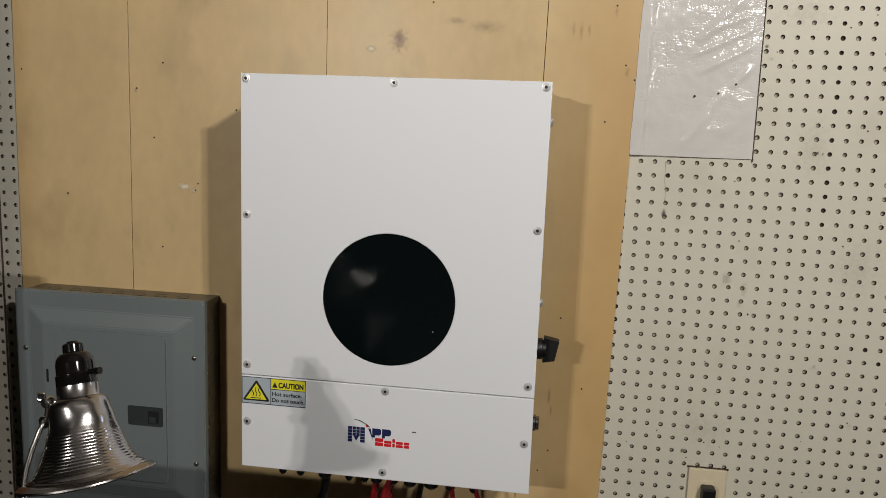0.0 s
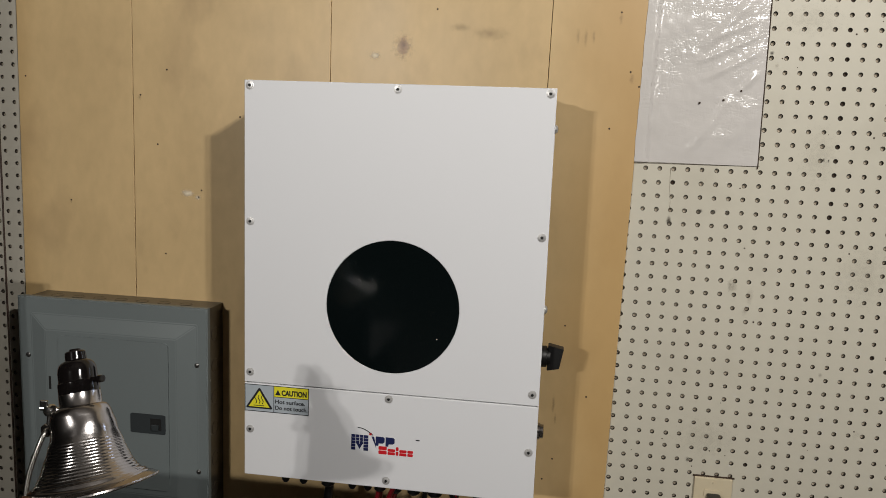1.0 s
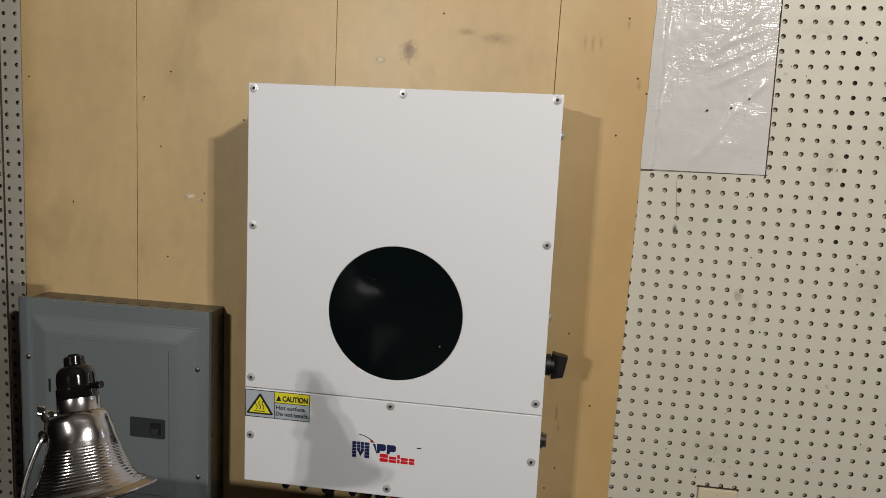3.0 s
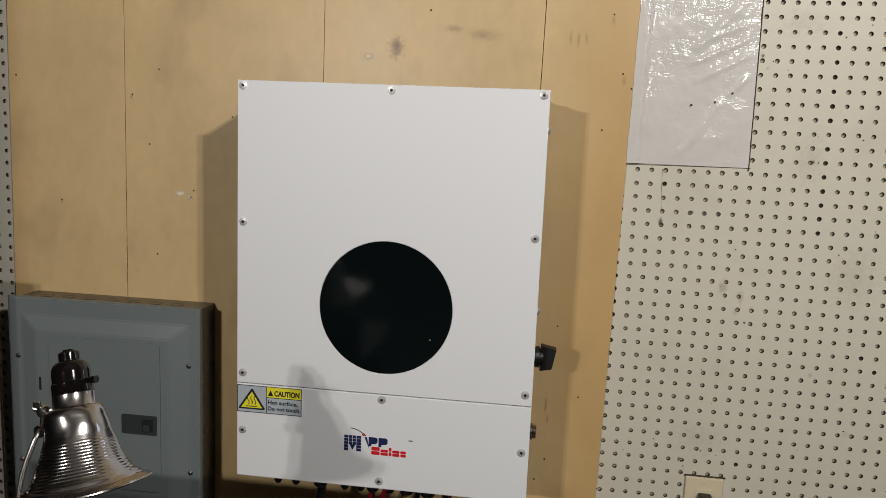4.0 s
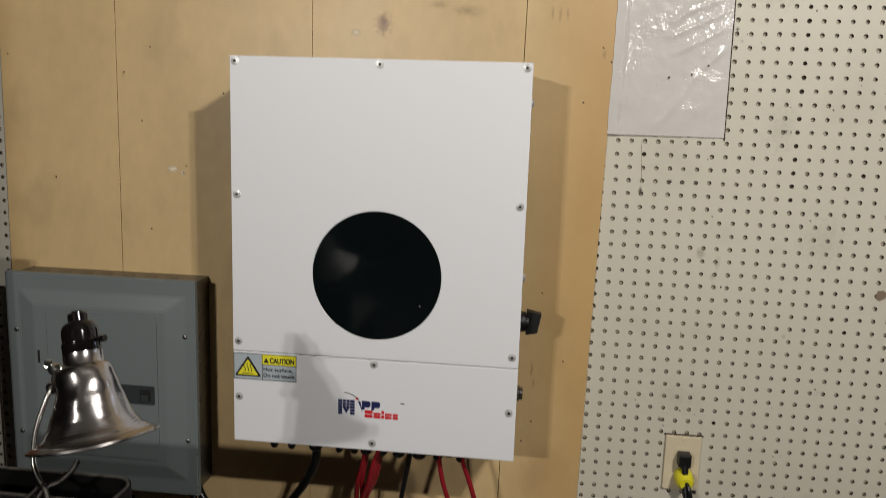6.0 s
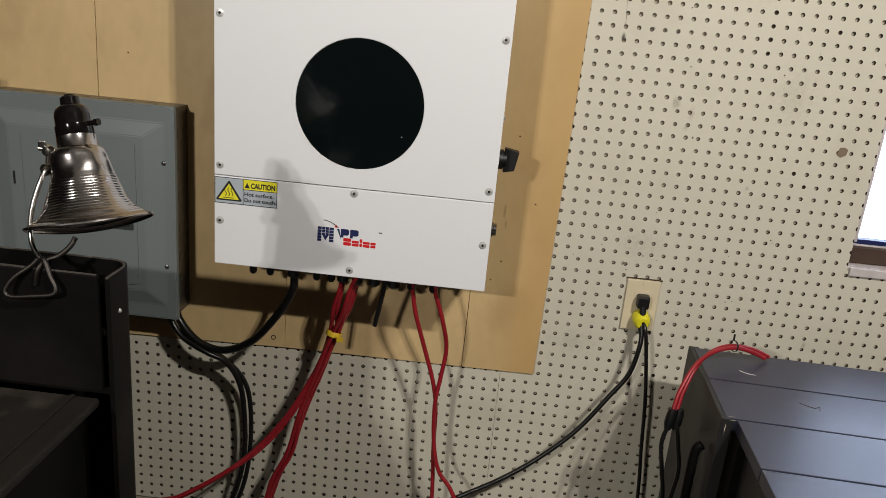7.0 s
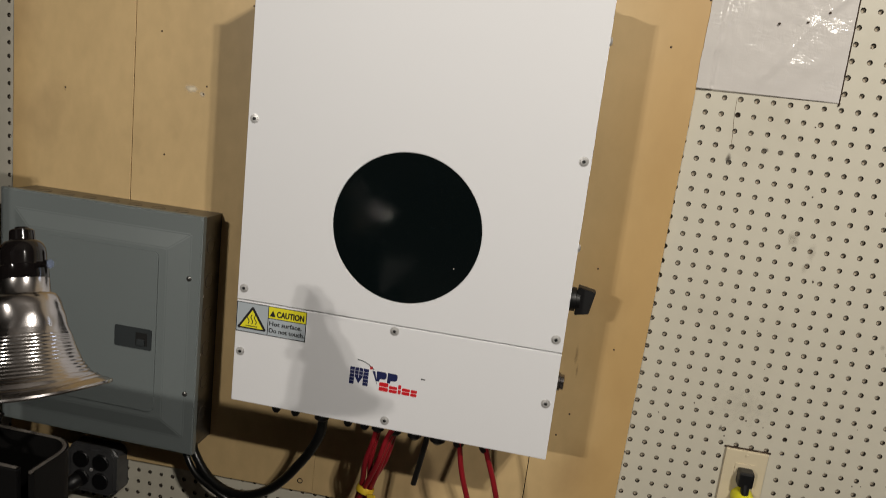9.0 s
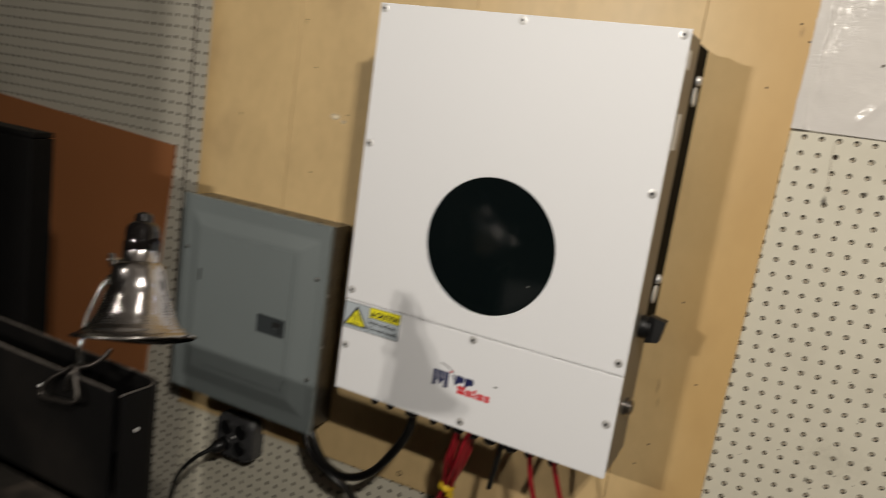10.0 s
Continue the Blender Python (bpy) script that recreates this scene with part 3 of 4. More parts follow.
# ---- inverter ----
IX0, IX1, IZ0, IZ1, IY = -0.2955, 0.2325, 0.946, 1.6555, -0.208
SPLIT = 1.1215
inv = thing("solar_inverter", (-0.03, -0.03, IZ0), "white wall-mounted solar inverter with a round black display", "inverter")
ib = box(IX0 + 0.0025, IX1 - 0.0018, -0.203, -0.108, IZ0 + 0.003, IZ1 - 0.003, 0.002)
box(IX0 + 0.004, IX1 - 0.0030, -0.109, -0.066, IZ0 + 0.004, 1.185, 0.002, bm=ib)
part("body", ib, INV_SIDE, inv, "grey sheet-metal body")
part("heatsink", box(IX0 + 0.012, IX1 - 0.0020, -0.1075, -0.0175, 1.187, IZ1 - 0.008, 0.001), HEAT, inv, "black rear heatsink")


def cover(pts_hole, z0, z1):
    own = bmesh.new()
    if not pts_hole:
        return box(IX0, IX1, IY, IY + 0.006, z0, z1, 0.0016)
    cx, cz, r = pts_hole
    N = 96
    per, inn = [], []
    for k in range(N):
        a = 2 * math.pi * k / N
        c, s = math.cos(a), math.sin(a)
        tx = (IX1 - cx) / c if c > 1e-9 else ((IX0 - cx) / c if c < -1e-9 else 1e9)
        tz = (z1 - cz) / s if s > 1e-9 else ((z0 - cz) / s if s < -1e-9 else 1e9)
        q = min(tx, tz)
        per.append([cx + c * q, cz + s * q])
        inn.append((cx + r * c, cz + r * s))
    for ex in (IX0, IX1):
        for ez in (z0, z1):
            j = min(range(N), key=lambda k: (per[k][0] - ex) ** 2 + (per[k][1] - ez) ** 2)
            per[j] = [ex, ez]
    rings = [[own.verts.new((x, y, z)) for x, z in ring] for ring, y in ((per, IY + 0.006), (per, IY + 0.0008), ([(x + (0.0008 if x < IX0 + 1e-6 else -0.0008 if x > IX1 - 1e-6 else 0), z + (0.0008 if z < z0 + 1e-6 else -0.0008 if z > z1 - 1e-6 else 0)) for x, z in per], IY), ([(cx + (x - cx) * 1.008, cz + (z - cz) * 1.008) for x, z in inn], IY), (inn, IY + 0.0009), (inn, IY + 0.006))]
    for a, b in zip(rings, rings[1:]):
        for k in range(N):
            own.faces.new((a[k], a[(k + 1) % N], b[(k + 1) % N], b[k]))
    return own


CX, CZ, CR = -0.0282, 1.2760, 0.1171
part("front_cover", cover((CX, CZ, CR), SPLIT + 0.0008, IZ1), WHITE, inv)
part("lower_cover", cover(None, IZ0, SPLIT - 0.0008), WHITE, inv)
part("display_window", lathe([(0.0, 0.0), (CR - 0.0004, 0.0), (CR - 0.0004, -0.004)], (CX, IY + 0.0016, CZ), (0, -1, 0), 96), GLASS, inv, "round black glossy display", smooth=True)
part("status_led", lathe([(0.0, 0.0004), (0.0009, 0.0004), (0.0009, 0.0)], (0.052, IY + 0.0016, 1.226), (0, -1, 0), 10), STICK, inv)
for x, z in [(-0.2855, 1.6465), (-0.0285, 1.6465), (0.2225, 1.6465), (-0.2845, 1.4135), (0.2215, 1.4125), (-0.2845, 1.1410), (0.2205, 1.1420), (-0.0290, 1.1120), (-0.2845, 1.0335), (0.2195, 1.0380), (-0.0300, 0.9600)]:
    s_ = part("cover_screw", lathe([(0.0, 0.0016), (0.0028, 0.0016), (0.0032, 0.0022), (0.0050, 0.0020), (0.0056, 0.0008), (0.0072, 0.0006), (0.0074, 0.0)], (x, IY, z), (0, -1, 0), 20), SCREW, inv, "bright countersunk screw", smooth=True)
    a0 = random.Random(int(z * 999 + x * 99)).uniform(0, 1)
    part("hex_socket", plate([(x + 0.0026 * math.cos(a0 + k * math.pi / 3), z + 0.0026 * math.sin(a0 + k * math.pi / 3)) for k in range(6)], IY - 0.0024, IY - 0.0010), SLOT, s_)

# caution label
LX0, LX1, LZ0, LZ1, LY = -0.2945, -0.1745, 1.0680, 1.1185, IY - 0.0005
lab = part("caution_label", box(LX0, LX1, LY, IY + 0.0002, LZ0, LZ1), LABEL, inv, "silver and yellow hot surface caution label")
e = LY - 0.0003
for x0, x1, z0, z1 in ((LX0, LX1, LZ1 - 0.0011, LZ1), (LX0, LX1, LZ0, LZ0 + 0.0011), (LX0, LX0 + 0.0011, LZ0, LZ1), (LX1 - 0.0011, LX1, LZ0, LZ1), (-0.2402, -0.2391, LZ0, LZ1), (-0.2391, LX1, 1.0975, 1.0986)):
    part("border_line", box(x0, x1, e, LY + 0.0001, z0, z1), INK, lab)
part("yellow_band", box(-0.2391, LX1 - 0.0011, e + 0.0001, LY + 0.0001, 1.0986, LZ1 - 0.0011), YELLOW, lab)
part("warning_triangle", plate([(-0.2905, 1.0738), (-0.2440, 1.0738), (-0.2425, 1.0760), (-0.2655, 1.1118), (-0.2682, 1.1118), (-0.2918, 1.0760)], e, LY), INK, lab)
part("triangle_field", plate([(-0.2870, 1.0768), (-0.2475, 1.0768), (-0.2668, 1.1068)], e - 0.0003, LY), YELLOW, lab)
for k in range(3):
    x = -0.2735 + 0.0062 * k
    wave = [(x + 0.0018 * math.sin(i / 9 * 2 * math.pi), e - 0.0004, 1.0832 + 0.0155 * i / 9) for i in range(10)]
    part("heat_wave", tube(wave, 0.0007, raw=True, sides=6), INK, lab)
part("heat_bar", box(-0.2775, -0.2575, e - 0.0007, LY, 1.0790, 1.0802), INK, lab)
part("small_triangle", plate([(-0.2370, 1.1016), (-0.2270, 1.1016), (-0.2320, 1.1120)], e - 0.0003, LY), INK, lab)
lettering("caution_word", "CAUTION", -0.2250, 1.1020, e - 0.0002, 0.0135, INK, lab, 0.0465, 0.0005)
lettering("label_line", "Hot surface.", -0.2370, 1.0862, e - 0.0002, 0.0102, INK, lab, 0.0555, 0.00014)
lettering("label_line", "Do not touch.", -0.2370, 1.0747, e - 0.0002, 0.0102, INK, lab, 0.0605, 0.00014)

# maker's mark as plain coloured shapes
PYL = IY - 0.0005
for r_ in range(5):
    z0 = 1.0130 + r_ * 0.0059
    for x0, x1 in ((-0.0950, -0.0875), (-0.0865, -0.0805), (-0.0795, -0.0735), (-0.0725, -0.0640)):
        if (x0 > -0.09 and x1 < -0.07) and r_ < 2:
            continue
        part("mark_block", plate([(x0, z0), (x1, z0), (x1, z0 + 0.0052), (x0, z0 + 0.0052)], PYL, IY + 0.0003), NAVY, inv)
part("mark_block", plate([(-0.0850, 1.0248), (-0.0745, 1.0248), (-0.0797, 1.0150)], PYL, IY + 0.0003), NAVY, inv)
arc = [(-0.0835 + 0.0009 * i + 0.00085 * i, PYL, 1.0555 - 0.00006 * i - 0.000045 * i * i) for i in range(17)]
part("mark_swoosh", tube(arc, 0.0007, raw=True, sides=6), INK, inv)
part("mark_dot", lathe([(0, 0.0006), (0.0026, 0.0006), (0.0026, 0)], (-0.0600, IY, 1.0450), (0, -1, 0), 14), REDPRINT, inv)
part("mark_spike", plate([(-0.0580, 1.0405), (-0.0535, 1.0405), (-0.0490, 1.0190)], PYL, IY + 0.0003), NAVY, inv)
for x in (-0.0505, -0.0325):
    part("mark_block", plate([(x, 1.0245), (x + 0.0050, 1.0245), (x + 0.0056, 1.0290), (x + 0.0130, 1.0292), (x + 0.0162, 1.0320), (x + 0.0162, 1.0390), (x + 0.0135, 1.0415), (x, 1.0415)], PYL, IY + 0.0003), NAVY, inv)
for x0, w, h in ((-0.0450, 0.0150, 0.0145), (-0.0285, 0.0135, 0.0110), (-0.0135, 0.0048, 0.0155), (-0.0072, 0.0130, 0.0110), (0.0074, 0.0100, 0.0110)):
    z0 = 1.0095
    part("mark_bar", plate(rounded(x0, x0 + w, z0, z0 + h * 0.46, 0.0016, 3), PYL, IY + 0.0003), REDPRINT, inv)
    part("mark_bar", plate(rounded(x0, x0 + w, z0 + h * 0.54, z0 + h, 0.0016, 3), PYL, IY + 0.0003), REDPRINT, inv)
part("mark_bar", box(0.0215, 0.0285, PYL, IY + 0.0003, 1.0402, 1.0420), INK, inv)

inv.location += Vector((-0.0025, 0.010, 0.0005))

# switch knob, gland and stickers on the right side
knob = part("rotary_switch", lathe([(0.0, 0.017), (0.0155, 0.017), (0.016, 0.011), (0.0188, 0.0105), (0.019, 0.010), (0.019, 0.0), (0.0, 0.0)], (IX1 - 0.0018, -0.140, 1.192), (1, 0, 0), 28), BLACK, inv, "black rotary isolator switch", smooth=True)
kb = plate([(0.2425, 1.169), (0.264, 1.1735), (0.2705, 1.2095), (0.243, 1.2150)], -0.151, -0.129)
bmesh.ops.bevel(kb, geom=kb.edges[:], offset=0.0009, segments=2, affect="EDGES")
part("grip", kb, BLACK, knob)
part("cable_gland", lathe([(0.015, 0.0), (0.015, 0.006), (0.0125, 0.007), (0.0125, 0.012), (0.009, 0.013), (0.009, 0.006), (0.0, 0.006)], (IX1 - 0.0018, -0.140, 1.052), (1, 0, 0), 24), ALU, inv, "dull metal port", smooth=True)
for z0, z1, y0, y1 in ((1.600, 1.628, -0.19, -0.165), (1.48, 1.535, -0.185, -0.15)):
    part("sticker", box(IX1 - 0.0022, IX1 - 0.0013, y0, y1, z0, z1), STICK, inv, "pale rating sticker")
for z in (1.567, 1.235):
    br = part("mounting_tab", lathe([(0.0, 0.0026), (0.0150, 0.0026), (0.0160, 0.0016), (0.0160, 0.0)], (IX1 - 0.0021, -0.072, z), (1, 0, 0), 24), STICK, inv, "pale round mounting tab", smooth=True)
    part("tab_bolt", lathe([(0.0, 0.008), (0.0055, 0.007), (0.0085, 0.003), (0.0085, 0.0)], (IX1 - 0.0021, -0.070, z + 0.026), (1, 0, 0), 14), SCREW, br, smooth=True)
# glands under the inverter
for x, r_ in ((-0.235, 0.009), (-0.200, 0.009), (-0.152, 0.015), (-0.105, 0.009), (-0.075, 0.009), (-0.052, 0.013), (-0.022, 0.013), (0.012, 0.014), (0.052, 0.016), (0.088, 0.011), (0.132, 0.011)):
    part("cable_gland", lathe([(r_, 0.0), (r_, 0.010), (r_ * 0.85, 0.011), (r_ * 0.85, 0.032), (r_ * 0.5, 0.037), (0, 0.037)], (x, -0.155, IZ0 + 0.004), (0, 0, -1), 14), BLACK, inv, "black cable gland", smooth=True)

# ---- breaker panel ----
PF = -0.086
PX0, PX1, PZ0, PZ1 = -0.826, -0.4185, 0.765, 1.2245
pan = thing("breaker_panel", (-0.617, PY, PZ0), "grey steel breaker panel with a closed door", "electrical panel")
part("enclosure", box(PX0 + 0.010, PX1 - 0.0045, PF + 0.003, PY, PZ0 + 0.008, PZ1 - 0.004, 0.001), GALV, pan, "galvanised box with knockouts")


def panel_cover():
    """Flat flange, slope and raised field."""
    own = bmesh.new()
    rects = [(PX0, PX1, PZ0, PZ1, PF + 0.012), (PX0, PX1, PZ0, PZ1, PF + 0.0012), (PX0 + 0.0012, PX1 - 0.0012, PZ0 + 0.0012, PZ1 - 0.0012, PF),
             (-0.797, -0.440, 0.797, 1.190, PF), (-0.762, -0.481, 0.829, 1.160, PF - 0.0085), (-0.735, -0.494, 0.829 + 0.01, 1.1535, PF - 0.0085)]
    rings = [[own.verts.new(p) for p in ((a, y, c), (b, y, c), (b, y, d), (a, y, d))] for a, b, c, d, y in rects]
    for p, q in zip(rings, rings[1:]):
        for k in range(4):
            own.faces.new((p[k], p[(k + 1) % 4], q[(k + 1) % 4], q[k]))
    own.faces.new(rings[-1])
    bmesh.ops.bevel(own, geom=[ed for ed in own.edges if all(abs(v.co.y - (PF - 0.0085)) < 1e-5 or abs(v.co.y - PF) < 1e-5 for v in ed.verts)], offset=0.0018, segments=2, affect="EDGES")
    return own


part("cover_trim", panel_cover(), GREY, pan, "pressed grey steel cover")
door = part("door", plate(rounded(-0.7325, -0.4965, 0.842, 1.1515, 0.010), PF - 0.0110, PF - 0.0086), GREY, pan)
latch = part("latch", plate(rounded(-0.5775, -0.5035, 0.9630, 1.0030, 0.003), PF - 0.0130, PF - 0.0109), LATCH, door, "dark grey latch plate")
part("latch_recess", box(-0.5345, -0.5115, PF - 0.0136, PF - 0.0129, 0.9705, 0.9950), SLOT, latch)
part("slide", box(-0.5310, -0.5160, PF - 0.0170, PF - 0.0134, 0.9710, 0.9830, 0.001), LATCH, latch)
part("hinge_slot", box(-0.7565, -0.7520, PF - 0.0092, PF - 0.0084, 1.036, 1.063), SLOT, pan)
for x, z in ((-0.441, 1.1085), (-0.439, 0.886), (-0.806, 1.102), (-0.806, 0.880)):
    s_ = part("panel_screw", lathe([(0, 0.003), (0.003, 0.0028), (0.0048, 0.0015), (0.005, 0.0)], (x, PF, z), (0, -1, 0), 14), DARKSCREW, pan, smooth=True)
    part("screw_slot", box(x - 0.0028, x + 0.0028, PF - 0.0034, PF - 0.0024, z - 0.0005, z + 0.0005), SLOT, s_)
for k in range(7):
    part("knockout", lathe([(0, 0.0007), (0.011, 0.0007), (0.012, 0.0012), (0.0135, 0.0)], (-0.765 + 0.047 * k, PF + 0.04, PZ1 - 0.0042), (0, 0, 1), 18), GALV, pan)
for k in range(6):
    part("knockout", lathe([(0, 0.0007), (0.012, 0.0007), (0.013, 0.0014), (0.015, 0.0)], (PX1 - 0.0047, PF + 0.04, 1.165 - 0.066 * k), (1, 0, 0), 18), GALV, pan)
    part("rivet", lathe([(0, 0.0018), (0.003, 0.0012), (0.0045, 0)], (PX1 - 0.0047, PF + 0.010 + 0.008 * (k % 2), 1.13 - 0.057 * k), (1, 0, 0), 8), SCREW, pan)
    part("bent_tab", box(PX1 - 0.0050, PX1 - 0.0022, PF + 0.013, PF + 0.021, 1.092 - 0.062 * k, 1.110 - 0.062 * k + 0.004 * (k % 3), 0.0006), GALV, pan)

pan.location += Vector((-0.003, 0, -0.002))

# ---- cables ----


def cable(name, pts, r, material, label, category="cable", shift=(-0.001, 0.010, 0.002)):
    ob = part(name, tube(pts, r), material, smooth=True)
    ob.location = shift
    return tagged(ob, label, category, "cables under the inverter" if category == "cable" else "")


cable("black_cable", [(-0.152, -0.155, 0.935), (-0.153, -0.15, 0.905), (-0.158, -0.15, 0.876), (-0.189, -0.14, 0.819), (-0.248, -0.12, 0.744), (-0.318, -0.10, 0.704), (-0.379, -0.09, 0.714), (-0.424, -0.075, 0.752), (-0.436, -0.07, 0.79)], 0.0085, RUBBER, "thick black cable looping from the inverter to the panel")
cable("black_cable", [(-0.450, -0.075, 0.785), (-0.440, -0.08, 0.751), (-0.410, -0.09, 0.718), (-0.356, -0.10, 0.695), (-0.315, -0.09, 0.671), (-0.288, -0.08, 0.618), (-0.280, -0.07, 0.543), (-0.278, -0.07, 0.44), (-0.290, -0.08, 0.353), (-0.320, -0.09, 0.24), (-0.34, -0.1, 0.02)], 0.0062, RUBBER, "black cable hanging down from the panel")
cable("black_cable", [(-0.438, -0.06, 0.785), (-0.427, -0.07, 0.745), (-0.398, -0.08, 0.712), (-0.345, -0.085, 0.690), (-0.306, -0.08, 0.660), (-0.277, -0.07, 0.612), (-0.268, -0.06, 0.543), (-0.268, -0.06, 0.44), (-0.278, -0.07, 0.353), (-0.308, -0.08, 0.24), (-0.33, -0.09, 0.02)], 0.0055, RUBBER, "black cable hanging down from the panel")
ra = [(-0.055, -0.16, 0.930), (-0.060, -0.155, 0.90), (-0.068, -0.15, 0.85), (-0.079, -0.13, 0.79), (-0.106, -0.12, 0.704), (-0.155, -0.13, 0.593), (-0.216, -0.15, 0.513), (-0.280, -0.18, 0.459), (-0.374, -0.20, 0.394), (-0.50, -0.22, 0.33), (-0.6, -0.24, 0.012)]
rb = [(-0.022, -0.16, 0.930), (-0.028, -0.155, 0.90), (-0.043, -0.15, 0.853), (-0.066, -0.13, 0.785), (-0.093, -0.12, 0.699), (-0.135, -0.11, 0.585), (-0.157, -0.11, 0.482), (-0.188, -0.11, 0.404), (-0.206, -0.11, 0.353), (-0.24, -0.12, 0.22), (-0.26, -0.14, 0.012)]
for k, (pts, dx, dy) in enumerate(((ra, 0, 0), (ra, 0.008, 0.006), (rb, 0, 0), (rb, -0.008, -0.006), (rb, 0.002, 0.010))):
    q = [(x + dx * min(1, i / 3 + 0.3) + 0.003 * math.sin(i * 2.1 + k), y + dy, z) for i, (x, y, z) in enumerate(pts)]
    cable("red_cable", q, 0.0048, REDW, "red cable in the taped bundle under the inverter")
tp = thing("tape_band", (-0.072, -0.13, 0.785), "yellow tape wrapped round the red cables", "tape")
part("wrap", lathe([(0.0155, -0.006), (0.0163, -0.003), (0.0160, 0.004), (0.0152, 0.006)], (-0.071, -0.129, 0.786), (0.25, 0.25, 0.93), 20), TAPE, tp, smooth=True)
tp.location += Vector((-0.001, 0.010, 0.002))
part("tail", box(-0.062, -0.048, -0.147, -0.1445, 0.776, 0.787, 0.0008), TAPE, tp)
cable("black_cable_stub", [(0.034, -0.155, 0.935), (0.031, -0.15, 0.91), (0.024, -0.14, 0.87), (0.014, -0.13, 0.815)], 0.0052, RUBBER, "short cut-off black cable under the inverter")
cable("red_cable", [(0.088, -0.16, 0.930), (0.090, -0.158, 0.91), (0.099, -0.15, 0.859), (0.121, -0.13, 0.778), (0.145, -0.12, 0.697), (0.156, -0.11, 0.626), (0.159, -0.10, 0.522), (0.166, -0.10, 0.404), (0.17, -0.1, 0.2), (0.17, -0.1, 0.012)], 0.0047, REDW, "single red cable hanging from the inverter")
cable("red_cable", [(0.132, -0.16, 0.930), (0.136, -0.158, 0.91), (0.154, -0.15, 0.853), (0.167, -0.13, 0.783), (0.161, -0.125, 0.713), (0.154, -0.122, 0.645), (0.159, -0.115, 0.549), (0.176, -0.12, 0.480), (0.212, -0.13, 0.432), (0.27, -0.15, 0.30), (0.3, -0.16, 0.012)], 0.0047, REDW, "single red cable hanging from the inverter")

# ---- wall outlet with plugs ----
OX0, OX1, OZ0, OZ1 = 0.5365, 0.6075, 0.826, 0.941
outl = thing("wall_outlet", (0.572, 0, 0.883), "ivory wall outlet with a raised cover plate", "outlet")
part("cover_plate", box(OX0, OX1, -0.0075, 0.0005, OZ0, OZ1, 0.0022), BEIGE, outl)
part("receptacle", plate(rounded(0.5555, 0.5885, 0.850, 0.917, 0.002), -0.0088, -0.0074), BEIGE, outl)
part("gap", box(0.534, 0.611, -0.003, 0.0006, OZ1 - 0.0005, OZ1 + 0.0022), HOLE, outl)
for z in (0.9325, 0.8345):
    part("plate_screw", lathe([(0, 0.001), (0.0025, 0.0008), (0.003, 0)], (0.572, -0.0075, z), (0, -1, 0), 10), BEIGE, outl)
pl = thing("black_plug", (0.572, -0.02, 0.90), "black moulded plug in the upper socket", "plug")
pb_ = box(0.560, 0.585, -0.034, -0.009, 0.884, 0.912, 0.004)
part("plug_body", pb_, BLACK, pl)
part("strain_relief", lathe([(0.008, 0), (0.0065, 0.012), (0.0045, 0.03), (0, 0.03)], (0.5735, -0.027, 0.888), (0.05, -0.35, -1), 12), BLACK, pl, smooth=True)
yp = thing("yellow_plug", (0.572, -0.02, 0.862), "bright yellow round plug in the lower socket", "plug")
part("plug_body", lathe([(0, 0.034), (0.012, 0.034), (0.017, 0.028), (0.019, 0.016), (0.0185, 0.0)], (0.575, -0.009, 0.859), (0.02, -1, -0.12), 20), PLUGY, yp, smooth=True)
part("strain_relief", lathe([(0.009, 0), (0.0075, 0.012), (0.0055, 0.026), (0, 0.026)], (0.576, -0.033, 0.852), (0.0, -0.5, -0.9), 12), BLACK, yp, smooth=True)
cable("extension_cord", [(0.576, -0.046, 0.838), (0.574, -0.056, 0.805), (0.560, -0.064, 0.745), (0.525, -0.07, 0.690), (0.465, -0.08, 0.604), (0.388, -0.09, 0.528), (0.308, -0.10, 0.469), (0.212, -0.11, 0.413), (0.1, -0.13, 0.35), (0.02, -0.18, 0.2), (0.0, -0.2, 0.012)], 0.0052, RUBBER, "black cord sagging away from the outlet", "cord", (0, 0, 0))
cable("power_cord", [(0.575, -0.038, 0.860), (0.583, -0.052, 0.838), (0.594, -0.06, 0.768), (0.607, -0.06, 0.675), (0.617, -0.06, 0.564), (0.629, -0.06, 0.446), (0.64, -0.07, 0.2), (0.64, -0.08, 0.012)], 0.0042, RUBBER, "black cord hanging straight down from the outlet", "cord", (0, 0, 0))

# ---- four-socket junction box ----
jb = thing("junction_box", (-0.650, 0, 0.66), "dark glossy surface box with four black sockets", "outlet")
jbody = plate(rounded(-0.709, -0.600, 0.616, 0.718, 0.016), -0.040, 0.0)
bmesh.ops.bevel(jbody, geom=[ed for ed in jbody.edges if all(v.co.y < -0.03 for v in ed.verts)], offset=0.006, segments=3, affect="EDGES")
part("box_body", jbody, JBOX, jb, smooth=True)
part("face_plate", plate(rounded(-0.702, -0.607, 0.623, 0.711, 0.012), -0.0425, -0.0395), JBOX, jb)
for x in (-0.678, -0.634):
    for z in (0.688, 0.647):
        part("socket", lathe([(0, 0.004), (0.0165, 0.004), (0.0175, 0.003), (0.0175, 0)], (x, -0.0425, z), (0, -1, 0), 20), BLACK, jb, "black round socket")
part("plate_screw", lathe([(0, 0.002), (0.003, 0.0015), (0.004, 0)], (-0.656, -0.0425, 0.668), (0, -1, 0), 10), SCREW, jb)
jp = thing("black_plug", (-0.69, -0.06, 0.632), "black plug in the junction box", "plug")
